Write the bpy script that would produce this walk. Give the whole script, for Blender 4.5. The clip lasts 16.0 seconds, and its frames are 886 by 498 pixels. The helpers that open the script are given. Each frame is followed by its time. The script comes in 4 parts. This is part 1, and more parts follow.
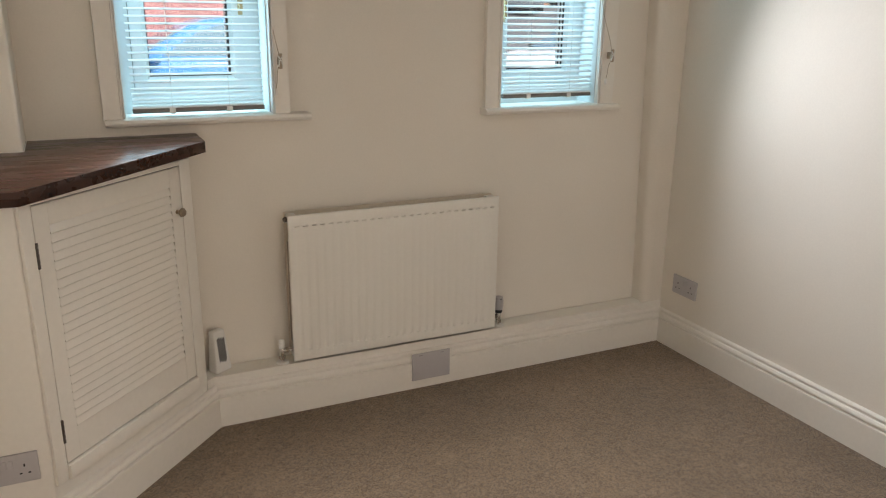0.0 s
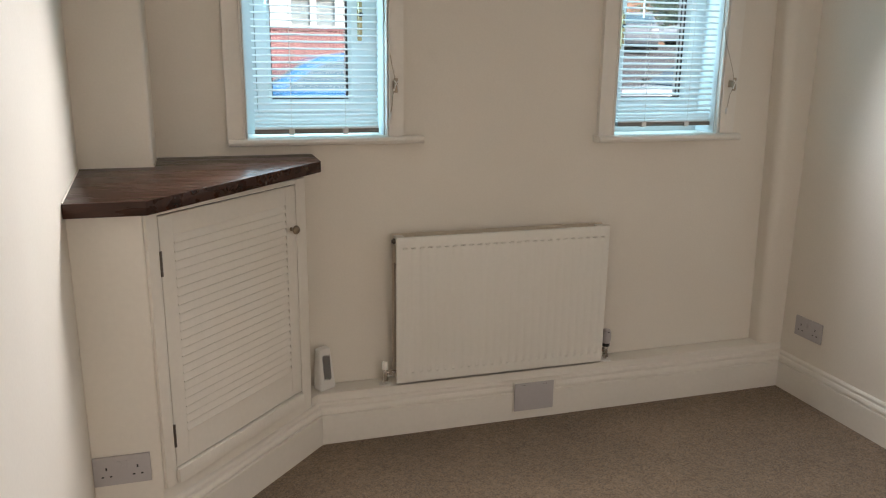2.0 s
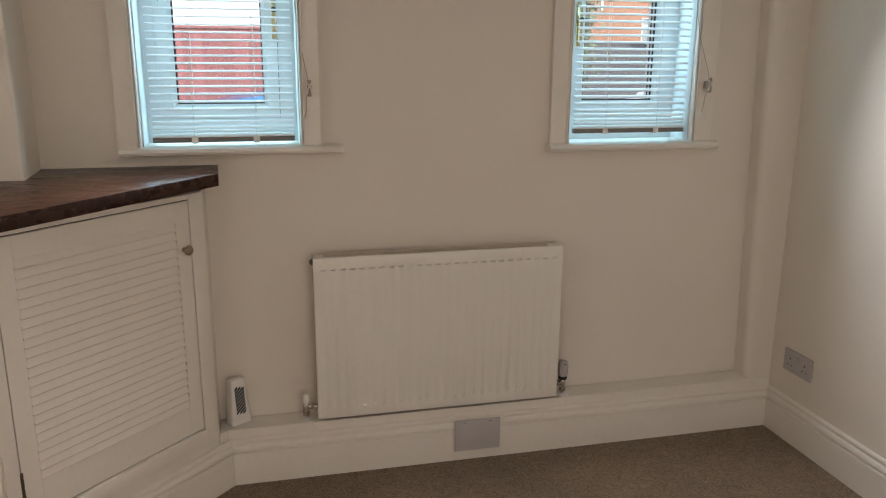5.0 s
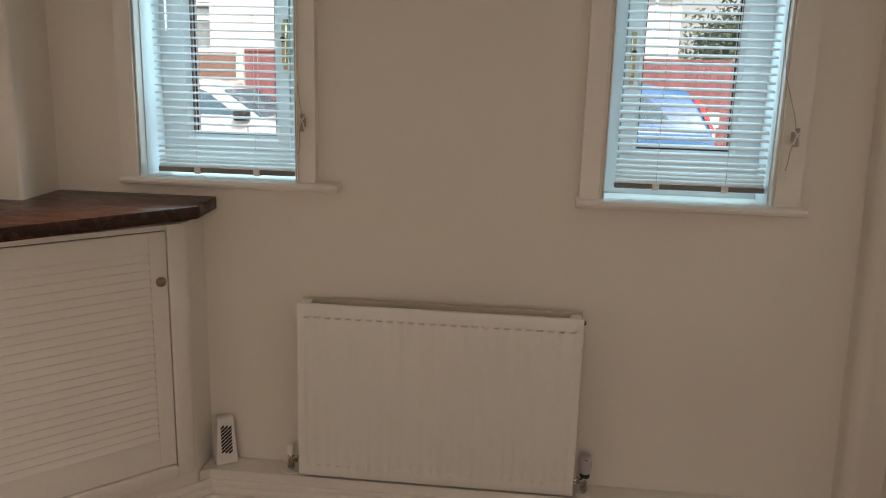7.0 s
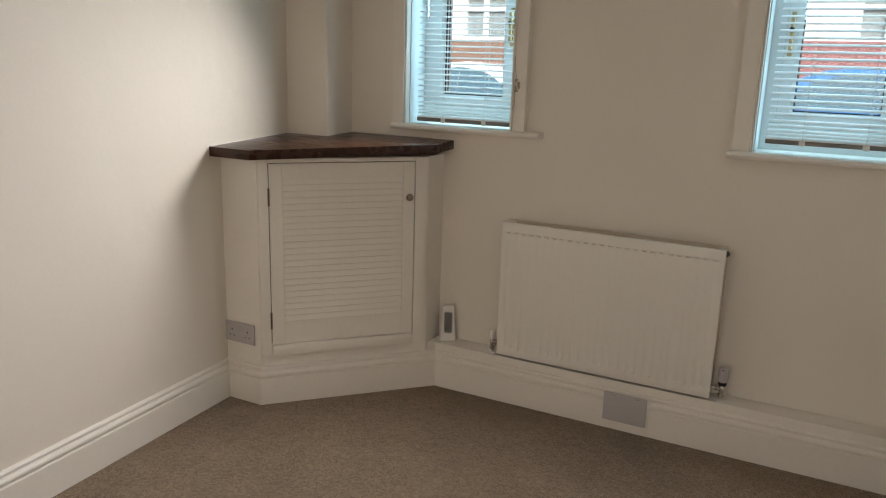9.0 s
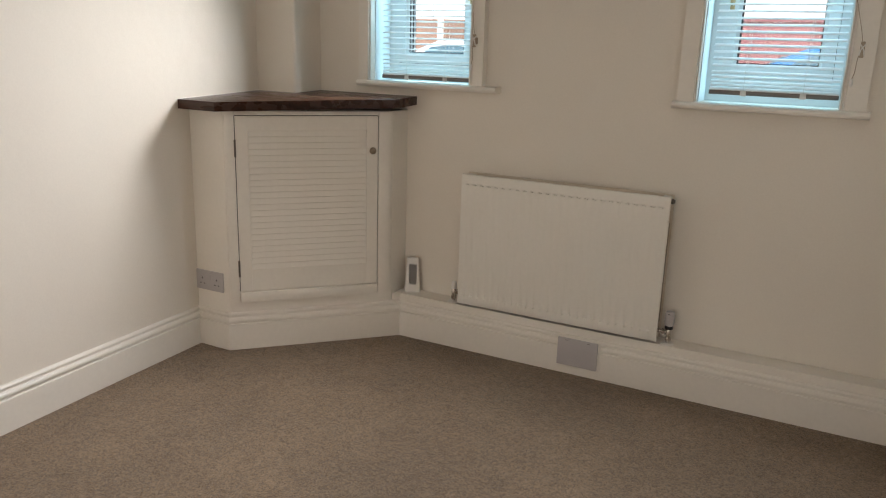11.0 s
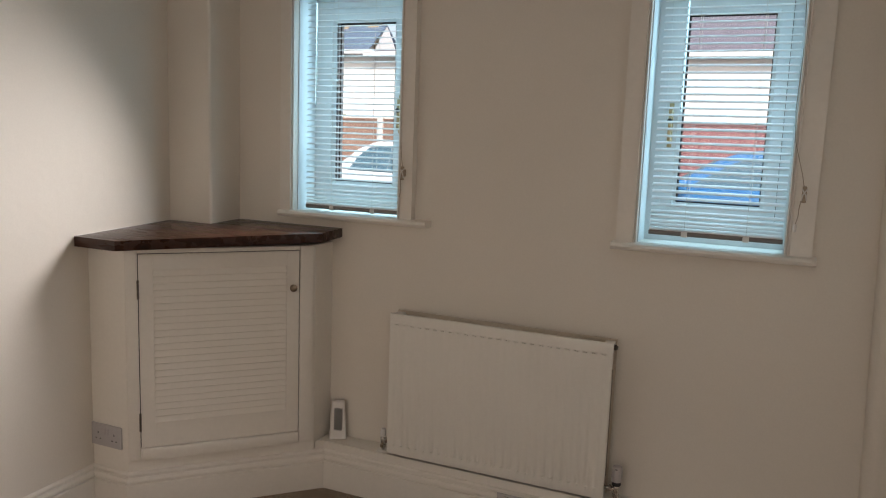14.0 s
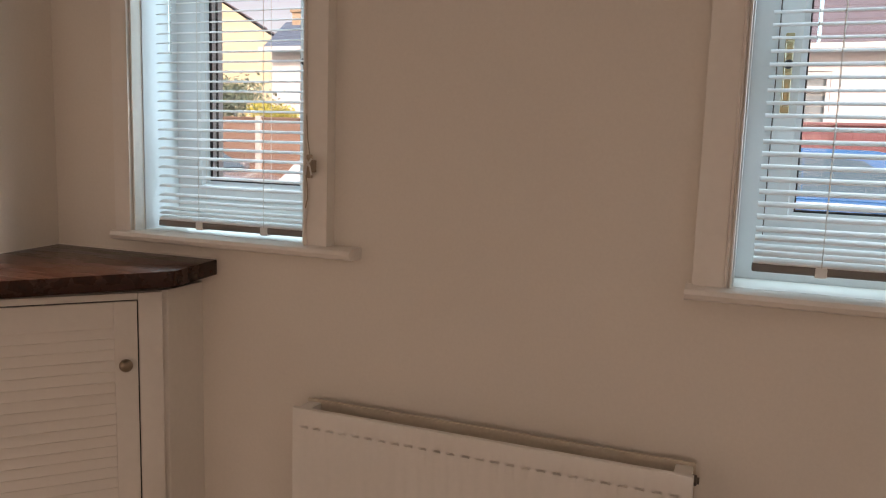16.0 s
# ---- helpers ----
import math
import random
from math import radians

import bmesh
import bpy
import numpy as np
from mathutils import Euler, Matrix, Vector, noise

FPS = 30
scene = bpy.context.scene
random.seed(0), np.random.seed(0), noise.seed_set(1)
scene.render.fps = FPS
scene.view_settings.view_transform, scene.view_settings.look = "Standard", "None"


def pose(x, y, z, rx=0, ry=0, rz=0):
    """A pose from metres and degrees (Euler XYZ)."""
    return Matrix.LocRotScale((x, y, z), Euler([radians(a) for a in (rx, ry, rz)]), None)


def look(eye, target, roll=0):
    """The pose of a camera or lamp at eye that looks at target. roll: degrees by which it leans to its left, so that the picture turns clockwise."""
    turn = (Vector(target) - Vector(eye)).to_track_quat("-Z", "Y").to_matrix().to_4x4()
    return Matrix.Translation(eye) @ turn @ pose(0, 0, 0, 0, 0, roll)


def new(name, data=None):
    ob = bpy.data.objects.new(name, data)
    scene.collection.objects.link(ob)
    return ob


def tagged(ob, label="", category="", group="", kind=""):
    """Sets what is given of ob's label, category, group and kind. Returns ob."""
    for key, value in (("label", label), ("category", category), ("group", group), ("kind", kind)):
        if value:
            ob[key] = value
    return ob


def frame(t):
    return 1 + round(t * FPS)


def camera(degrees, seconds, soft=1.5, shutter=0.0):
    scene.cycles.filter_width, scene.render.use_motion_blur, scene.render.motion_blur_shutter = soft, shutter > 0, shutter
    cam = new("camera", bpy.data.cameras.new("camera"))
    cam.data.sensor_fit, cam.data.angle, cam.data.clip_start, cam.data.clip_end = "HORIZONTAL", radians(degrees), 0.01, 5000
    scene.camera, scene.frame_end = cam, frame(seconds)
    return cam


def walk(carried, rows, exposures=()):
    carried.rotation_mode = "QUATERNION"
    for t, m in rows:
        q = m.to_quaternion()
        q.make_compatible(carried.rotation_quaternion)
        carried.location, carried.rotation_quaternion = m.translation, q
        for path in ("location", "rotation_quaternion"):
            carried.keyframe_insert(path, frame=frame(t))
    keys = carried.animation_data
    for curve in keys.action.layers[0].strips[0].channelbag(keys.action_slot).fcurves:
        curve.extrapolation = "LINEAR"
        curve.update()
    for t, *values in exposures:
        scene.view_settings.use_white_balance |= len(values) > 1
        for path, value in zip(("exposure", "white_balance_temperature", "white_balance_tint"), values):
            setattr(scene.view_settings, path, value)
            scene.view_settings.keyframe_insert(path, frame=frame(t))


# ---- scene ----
cam = camera(59.7, 16.0, soft=1.1)
PATH = [
    (0, (0.083, -0.052, 1.525), (0.895, 1.683, 0.951), 0.7),
    (0.5, (0.062, -0.053, 1.518), (0.785, 1.734, 0.986), 0.6),
    (1, (0.048, -0.017, 1.508), (0.717, 1.797, 0.997), 0.9),
    (1.5, (0.063, -0.026, 1.473), (0.672, 1.816, 0.987), 0.7),
    (2, (0.077, -0.032, 1.475), (0.647, 1.822, 0.99), 0.7),
    (2.5, (0.07, -0.026, 1.479), (0.632, 1.831, 0.991), 0.8),
    (3, (0.074, -0.021, 1.471), (0.623, 1.841, 0.989), 0.7),
    (3.5, (0.063, 0.015, 1.472), (0.6, 1.881, 0.989), 0.7),
    (4, (0.097, 0.078, 1.471), (0.627, 1.945, 0.987), 0.7),
    (4.5, (0.331, 0.127, 1.469), (0.841, 1.999, 0.985), 0.8),
    (4.7, (0.433, 0.138, 1.47), (0.922, 2.016, 0.983), 0.6),
    (6.8, (1.387, 0.523, 1.55), (1.287, 2.469, 1.098), 1.4),
    (7, (1.437, 0.443, 1.515), (1.236, 2.385, 1.082), 1.6),
    (7.5, (1.653, 0.243, 1.486), (1.192, 2.144, 1.066), 2.0),
    (8, (1.902, 0.069, 1.463), (1.207, 1.893, 1.03), 1.9),
    (8.5, (1.964, -0.123, 1.478), (1.13, 1.637, 1.024), 1.8),
    (8.7, (1.964, -0.203, 1.475), (1.097, 1.539, 1.01), 1.7),
    (10.8, (2.221, -0.261, 1.353), (1.3, 1.441, 0.846), 1.7),
    (11, (2.224, -0.27, 1.345), (1.328, 1.444, 0.836), 1.8),
    (11.5, (2.205, -0.275, 1.394), (1.376, 1.467, 0.866), 1.9),
    (12, (2.188, -0.262, 1.431), (1.42, 1.509, 0.906), 1.9),
    (12.5, (2.207, -0.242, 1.458), (1.46, 1.55, 0.978), 1.9),
    (13, (2.202, -0.235, 1.504), (1.46, 1.577, 1.095), 2.0),
    (13.5, (2.186, -0.142, 1.524), (1.433, 1.678, 1.18), 2.1),
    (14, (2.144, 0.016, 1.516), (1.352, 1.83, 1.23), 2.1),
    (14.5, (2.004, 0.248, 1.492), (1.2, 2.06, 1.228), 2.3),
    (15, (1.918, 0.583, 1.427), (1.077, 2.38, 1.177), 2.2),
    (15.5, (1.857, 0.936, 1.446), (1.048, 2.743, 1.165), 1.8),
    (16, (1.695, 1.225, 1.427), (0.9715, 3.07, 1.16), 1.75),
]
EXPOSURES = [(0.0, 0.52, 6380, 14), (1.0, 0.33, 6390, 17), (1.5, 0.37, 6340, 15), (3.5, 0.33, 6290, 14), (4.7, 0.27, 6440, 17), (7.0, -0.11, 6890, 21), (8.0, -0.01, 6560, 15), (8.7, 0.03, 6460, 14),
             (11.0, 0.32, 6310, 14), (12.5, 0.34, 6290, 14), (13.5, 0.00, 6390, 16), (14.5, -0.17, 6580, 20), (15.2, -0.15, 7110, 24), (16.0, -0.17, 7450, 33)]
walk(cam, [(t, look(eye, target, roll)) for t, eye, target, roll in PATH], EXPOSURES)

# ---- light ----
world = bpy.data.worlds.new("daylight")
scene.world = world
world.use_nodes = True
wn = world.node_tree.nodes
sky = wn.new("ShaderNodeTexSky")
sky.sky_type, sky.sun_disc, sky.dust_density = "NISHITA", False, 4.0
SUN_TRAVEL = Vector((-0.42, 0.74, -0.60)).normalized()
sky.sun_elevation = math.asin(-SUN_TRAVEL.z)
sky.sun_rotation = math.atan2(-SUN_TRAVEL.x, -SUN_TRAVEL.y)
wn["Background"].inputs["Strength"].default_value = 0.15
haze = wn.new("ShaderNodeVectorMath")               # thin bright cloud over the blue
haze.operation = "ADD"
haze.inputs[1].default_value = (3.4, 3.3, 3.1)
world.node_tree.links.new(sky.outputs[0], haze.inputs[0])
world.node_tree.links.new(haze.outputs[0], wn["Background"].inputs["Color"])

sun_data = bpy.data.lights.new("sun", "SUN")
sun_data.energy, sun_data.angle, sun_data.color = 4.0, radians(0.6), (1.0, 0.95, 0.87)
sun = new("sun", sun_data)
sun.matrix_world = look((0, 0, 20), Vector((0, 0, 20)) + SUN_TRAVEL)


def daylight_fill(name, x, y, z, w, h, toward, watts, colour):
    data = bpy.data.lights.new(name, "AREA")
    data.shape, data.size, data.size_y, data.energy, data.color = "RECTANGLE", w, h, watts, colour
    ob = new(name, data)
    ob.matrix_world = look((x, y, z), Vector((x, y, z)) + Vector(toward))
    return ob


WARM_DAY, COOL_DAY, SKY_BLUE = (1.0, 0.955, 0.895), (0.93, 0.96, 1.0), (0.48, 0.85, 1.0)
for wx, watts, side, drop, spread, colour, glow in ((0.471, 9.3, -0.14, -0.50, 112, WARM_DAY, 3.2), (1.921, 12.0, -0.12, -0.36, 130, COOL_DAY, 2.8)):
    pane_light = daylight_fill("daylight_fill", wx, 2.745, 1.68, 0.36, 0.30, (side, -0.90, drop), watts, colour)
    pane_light.data.spread = radians(spread)
    daylight_fill("window_light_behind_blind", wx, 2.935, 1.625, 0.45, 0.88, (0, -1, -0.04), glow, SKY_BLUE)
# added fill lamp: warm light through an unseen opening in the south wall
daylight_fill("daylight_fill", 1.55, -3.64, 1.30, 1.66, 1.56, (-0.30, 1, -0.02), 11.5, (1.0, 0.86, 0.74))


# ---- materials ----
def material(name, base, rough=0.6, var=0.06, scale=6.0, fine=90.0, bump=0.1, metal=0.0, depth=0.002, stretch=(1, 1, 1), rand=0.0, spec=0.5, coat=0.0, wave=0.0):
    """A painted or raw surface: base colour, broad and fine variation, fine relief."""
    m = bpy.data.materials.new(name)
    m.use_nodes = True
    n, l = m.node_tree.nodes, m.node_tree.links
    b = n["Principled BSDF"]
    b.inputs["Metallic"].default_value = metal
    b.inputs["Specular IOR Level"].default_value = spec
    b.inputs["Coat Weight"].default_value = coat
    tc, mp = n.new("ShaderNodeTexCoord"), n.new("ShaderNodeMapping")
    mp.inputs["Scale"].default_value = stretch
    l.new(tc.outputs["Object"], mp.inputs["Vector"])
    big, small = n.new("ShaderNodeTexNoise"), n.new("ShaderNodeTexNoise")
    for tex, s, d in ((big, scale, 4.0), (small, fine, 3.0)):
        tex.inputs["Scale"].default_value, tex.inputs["Detail"].default_value = s, d
        l.new(mp.outputs[0], tex.inputs["Vector"])
    mix = n.new("ShaderNodeMath")
    mix.operation = "ADD"
    l.new(big.outputs["Fac"], mix.inputs[0])
    l.new(small.outputs["Fac"], mix.inputs[1])
    value = n.new("ShaderNodeMapRange")
    value.inputs["From Min"].default_value, value.inputs["From Max"].default_value = 0.6, 1.4
    value.inputs["To Min"].default_value, value.inputs["To Max"].default_value = 1 - var, 1 + var
    l.new(mix.outputs[0], value.inputs["Value"])
    last = value.outputs[0]
    if rand:
        info, spread, mul = n.new("ShaderNodeObjectInfo"), n.new("ShaderNodeMapRange"), n.new("ShaderNodeMath")
        spread.inputs["To Min"].default_value, spread.inputs["To Max"].default_value = 1 - rand, 1 + rand
        mul.operation = "MULTIPLY"
        l.new(info.outputs["Random"], spread.inputs["Value"])
        l.new(last, mul.inputs[0])
        l.new(spread.outputs[0], mul.inputs[1])
        last = mul.outputs[0]
    tint = n.new("ShaderNodeVectorMath")
    tint.operation = "SCALE"
    tint.inputs[0].default_value = base
    l.new(last, tint.inputs["Scale"])
    l.new(tint.outputs[0], b.inputs["Base Color"])
    rr = n.new("ShaderNodeMapRange")
    rr.inputs["To Min"].default_value, rr.inputs["To Max"].default_value = max(0.02, rough - 0.08), min(1.0, rough + 0.08)
    l.new(big.outputs["Fac"], rr.inputs["Value"])
    l.new(rr.outputs[0], b.inputs["Roughness"])
    if bump:
        bp = n.new("ShaderNodeBump")
        bp.inputs["Strength"].default_value, bp.inputs["Distance"].default_value = bump, depth
        l.new(small.outputs["Fac"], bp.inputs["Height"])
        l.new(bp.outputs[0], b.inputs["Normal"])
        if wave:
            wv = n.new("ShaderNodeBump")
            wv.inputs["Strength"].default_value, wv.inputs["Distance"].default_value = 1.0, wave
            l.new(big.outputs["Fac"], wv.inputs["Height"])
            l.new(wv.outputs[0], bp.inputs["Normal"])
    return m


def glass_material(name, tint=(0.96, 0.98, 0.98), rough=0.0):
    m = bpy.data.materials.new(name)
    m.use_nodes = True
    b = m.node_tree.nodes["Principled BSDF"]
    b.inputs["Base Color"].default_value = (*tint, 1)
    b.inputs["Transmission Weight"].default_value, b.inputs["Roughness"].default_value, b.inputs["IOR"].default_value = 1.0, rough, 1.45
    return m


def carpet_material():
    """Cut-pile carpet: beige tufts with darker flecks, thumb-sized mottling and broad tread marks."""
    m = material("carpet", (0.264, 0.186, 0.116), 0.95, 0.26, 2.2, 330.0, 1.0, depth=0.008, spec=0.1)
    n, l = m.node_tree.nodes, m.node_tree.links
    b = n["Principled BSDF"]
    tc = n.new("ShaderNodeTexCoord")
    last = b.inputs["Base Color"].links[0].from_socket

    def scaled(last, fac, f0, f1, t0, t1):
        rng, mul = n.new("ShaderNodeMapRange"), n.new("ShaderNodeVectorMath")
        for key, v in (("From Min", f0), ("From Max", f1), ("To Min", t0), ("To Max", t1)):
            rng.inputs[key].default_value = v
        mul.operation = "SCALE"
        l.new(fac, rng.inputs["Value"])
        l.new(last, mul.inputs[0])
        l.new(rng.outputs[0], mul.inputs["Scale"])
        return mul.outputs[0]

    vor, sep = n.new("ShaderNodeTexVoronoi"), n.new("ShaderNodeSeparateColor")
    vor.inputs["Scale"].default_value = 190.0
    l.new(tc.outputs["Object"], vor.inputs["Vector"])
    l.new(vor.outputs["Color"], sep.inputs[0])
    last = scaled(last, sep.outputs[0], 0, 1, 0.64, 1.32)
    for size, detail, low, high in ((34.0, 4.0, 0.86, 1.14), (9.0, 3.0, 0.91, 1.09)):
        noise = n.new("ShaderNodeTexNoise")
        noise.inputs["Scale"].default_value, noise.inputs["Detail"].default_value, noise.inputs["Roughness"].default_value = size, detail, 0.65
        l.new(tc.outputs["Object"], noise.inputs["Vector"])
        last = scaled(last, noise.outputs["Fac"], 0.3, 0.7, low, high)
    l.new(last, b.inputs["Base Color"])
    b.inputs["Sheen Weight"].default_value = 0.25
    return m


WALL = material("matt_wall_paint", (0.80, 0.748, 0.662), 0.75, 0.03, 2.2, 140, 0.15, depth=0.001, spec=0.3, wave=0.012)
CEIL = material("ceiling_paint", (0.82, 0.80, 0.76), 0.85, 0.02, 2, 120, 0.1)
GLOSS = material("satin_white_paint", (0.82, 0.78, 0.705), 0.38, 0.03, 4, 60, 0.06, depth=0.001)
RADW = material("radiator_enamel", (0.82, 0.795, 0.725), 0.32, 0.02, 5, 80, 0.03, depth=0.0006)
RADDUST = material("dusty_radiator_enamel", (0.70, 0.61, 0.49), 0.6, 0.08, 9, 120, 0.03, depth=0.0006)
# dust tone made darker to paint in the shade of the radiator cavity
FINDARK = material("dusty_darkened_fins", (0.36, 0.30, 0.23), 0.7, 0.1, 9, 120, 0.03)
UPVC = material("white_upvc", (0.73, 0.765, 0.77), 0.45, 0.02, 5, 90, 0.02, spec=0.3)
CARPET = carpet_material()
WOOD = material("dark_stained_wood", (0.033, 0.0112, 0.0052), 0.27, 0.55, 2.2, 14, 0.08, depth=0.0006, stretch=(1.3, 12, 12), spec=0.32)
KNOB = material("aged_brass", (0.33, 0.27, 0.20), 0.32, 0.15, 60, 300, 0.1, metal=1.0)
BRASS = material("polished_brass", (0.46, 0.37, 0.21), 0.28, 0.1, 40, 200, 0.05, metal=1.0)
CHROME = material("dull_chrome", (0.6, 0.57, 0.53), 0.25, 0.1, 60, 300, 0.05, metal=1.0)
BLACK = material("black_plastic", (0.015, 0.015, 0.016), 0.45, 0.1, 20, 200, 0.05)
STEEL = material("hinge_steel", (0.16, 0.14, 0.12), 0.4, 0.2, 60, 300, 0.1, metal=1.0)
PLATE = material("grey_white_plastic", (0.49, 0.465, 0.465), 0.4, 0.03, 8, 100, 0.03)
VENTW = material("white_plastic", (0.80, 0.78, 0.74), 0.4, 0.02, 8, 100, 0.03)
SLAT = material("blind_aluminium_white", (0.88, 0.89, 0.88), 0.42, 0.02, 8, 60, 0.02, rand=0.03, spec=0.45)
# rail grey darkened to taupe: the shade on its room side is in the colour
RAIL = material("blind_rail_shaded", (0.20, 0.18, 0.165), 0.5, 0.06, 8, 60, 0.02)
CORD = material("white_cord", (0.72, 0.70, 0.66), 0.8, 0.1, 40, 400, 0.2)
PULL = material("ageing_pull_cord", (0.40, 0.33, 0.25), 0.8, 0.15, 40, 400, 0.2)
CLEAR = glass_material("clear_plastic", (0.95, 0.95, 0.93), 0.08)


def pane_material():
    """Thin flat glass: clear through, with a mirror gloss by Fresnel."""
    m = bpy.data.materials.new("window_glass")
    m.use_nodes = True
    n, l = m.node_tree.nodes, m.node_tree.links
    clear, gloss, mix, fres = n.new("ShaderNodeBsdfTransparent"), n.new("ShaderNodeBsdfGlossy"), n.new("ShaderNodeMixShader"), n.new("ShaderNodeFresnel")
    clear.inputs["Color"].default_value, gloss.inputs["Roughness"].default_value, fres.inputs["IOR"].default_value = (0.97, 0.985, 0.98, 1), 0.0, 1.45
    l.new(fres.outputs[0], mix.inputs[0])
    l.new(clear.outputs[0], mix.inputs[1])
    l.new(gloss.outputs[0], mix.inputs[2])
    l.new(mix.outputs[0], n["Material Output"].inputs["Surface"])
    return m


GLASS = pane_material()
GASKET = material("black_gasket", (0.02, 0.02, 0.022), 0.7, 0.1, 20, 200, 0.05)
ASPHALT = material("asphalt", (0.085, 0.086, 0.09), 0.9, 0.25, 0.4, 60, 0.5, depth=0.01)
PAVING = material("concrete_paving", (0.30, 0.29, 0.27), 0.9, 0.12, 0.8, 40, 0.3, rand=0.1)
RENDER = material("white_render", (0.85, 0.84, 0.82), 0.85, 0.05, 0.6, 30, 0.3, depth=0.006)
CREAM = material("cream_render", (0.74, 0.66, 0.44), 0.85, 0.06, 0.6, 30, 0.3, depth=0.006)
BLUESLATE = material("blue_grey_slate", (0.13, 0.19, 0.28), 0.6, 0.15, 1.5, 30, 0.3)
SLATE = material("roof_slate", (0.15, 0.14, 0.17), 0.6, 0.15, 1.5, 30, 0.3, rand=0.2)
CLAY = material("chimney_brick", (0.36, 0.20, 0.13), 0.85, 0.2, 3, 40, 0.4)
CHIMNEY = material("pale_chimney_brick", (0.52, 0.40, 0.27), 0.85, 0.2, 3, 40, 0.4)
REDWOOD = material("red_stained_board", (0.27, 0.118, 0.122), 0.75, 0.2, 2, 40, 0.25, stretch=(6, 6, 1), rand=0.14)
BROWNWOOD = material("brown_fence_board", (0.29, 0.185, 0.140), 0.8, 0.2, 2, 40, 0.25, stretch=(1, 6, 6), rand=0.14)
CONCRETE = material("concrete_post", (0.62, 0.60, 0.56), 0.9, 0.08, 4, 60, 0.3)
BLUECAR = material("blue_car_paint", (0.036, 0.18, 0.42), 0.25, 0.04, 1, 30, 0.0, coat=0.5)
WHITECAR = material("white_car_paint", (0.80, 0.81, 0.82), 0.22, 0.02, 1, 30, 0.0, coat=0.8)
GREYCAR = material("grey_car_paint", (0.24, 0.26, 0.29), 0.22, 0.05, 1, 30, 0.0, coat=0.8)
CARGLASS = material("tinted_car_glass", (0.075, 0.15, 0.20), 0.06, 0.05, 2, 30, 0.0, spec=0.3)
TYRE = material("tyre_rubber", (0.02, 0.02, 0.02), 0.85, 0.15, 10, 80, 0.3)
ALLOY = material("alloy_rim", (0.55, 0.56, 0.58), 0.3, 0.08, 10, 80, 0.05, metal=1.0)
REDLIGHT = material("red_lamp_lens", (0.55, 0.02, 0.03), 0.15, 0.1, 10, 60, 0.0)
LAMPLENS = material("clear_lamp_lens", (0.75, 0.77, 0.8), 0.1, 0.08, 12, 60, 0.0)
LEAF = material("hedge_leaf", (0.14, 0.19, 0.12), 0.6, 0.35, 3, 30, 0.1)
YELLOWLEAF = material("yellow_flowering_leaf", (0.46, 0.43, 0.06), 0.6, 0.3, 3, 30, 0.1)
BARK = material("bark", (0.12, 0.085, 0.06), 0.9, 0.3, 5, 40, 0.5)
CURTAIN = material("patterned_net", (0.25, 0.30, 0.31), 0.8, 0.45, 9, 40, 0.1)


# ---- building helpers ----
def finish(name, bm, mat, smooth=False):
    bmesh.ops.recalc_face_normals(bm, faces=bm.faces)
    me = bpy.data.meshes.new(name)
    bm.to_mesh(me)
    bm.free()
    me.materials.append(mat)
    if smooth:
        me.shade_smooth()
        me.set_sharp_from_angle(angle=radians(40))
    return me


def under(ob, parent):
    ob.parent = parent
    if parent.parent is None:
        ob.matrix_parent_inverse = Matrix.Translation(-parent.location)
    return ob


def part(name, bm, mat, parent, label="", smooth=False):
    ob = under(new(name, finish(name, bm, mat, smooth)), parent)
    return tagged(ob, label) if label else ob


def piece(name, me, parent, x, y, z, rx=0, ry=0, rz=0):
    """One more object on a shared mesh, as a piece of its parent."""
    ob = under(new(name, me), parent)
    ob.matrix_basis = pose(x, y, z, rx, ry, rz)
    return ob


def thing(name, at, label, category, group="", kind=""):
    ob = new(name)
    ob.location, ob.empty_display_size = at, 0.1
    return tagged(ob, label, category, group, kind)


def structure(name, bm, mat, label="", smooth=False):
    return tagged(new(name, finish(name, bm, mat, smooth)), label, "", "", "structure")


def box(bm, x0, x1, y0, y1, z0, z1, bevel=0.0, seg=2):
    own = bmesh.new()
    vs = [own.verts.new((x, y, z)) for x in (x0, x1) for y in (y0, y1) for z in (z0, z1)]
    for f in ((0, 1, 3, 2), (4, 6, 7, 5), (0, 4, 5, 1), (2, 3, 7, 6), (0, 2, 6, 4), (1, 5, 7, 3)):
        own.faces.new([vs[i] for i in f])
    if bevel:
        bmesh.ops.bevel(own, geom=own.edges[:], offset=bevel, segments=seg, affect="EDGES", profile=0.6)
    return merge(bm, own)


def merge(bm, own, m=None):
    if m is not None:
        bmesh.ops.transform(own, matrix=m, verts=own.verts)
    made = {v: bm.verts.new(v.co) for v in own.verts}
    for f in own.faces:
        bm.faces.new([made[v] for v in f.verts])
    own.free()
    return bm


def prism(bm, poly, z0, z1, bevel=0.0, seg=2):
    own = bmesh.new()
    lo, hi = [own.verts.new((x, y, z0)) for x, y in poly], [own.verts.new((x, y, z1)) for x, y in poly]
    n = len(poly)
    own.faces.new(lo[::-1])
    own.faces.new(hi)
    for i in range(n):
        own.faces.new((lo[i], lo[(i + 1) % n], hi[(i + 1) % n], hi[i]))
    if bevel:
        bmesh.ops.bevel(own, geom=own.edges[:], offset=bevel, segments=seg, affect="EDGES", profile=0.6)
    return merge(bm, own)


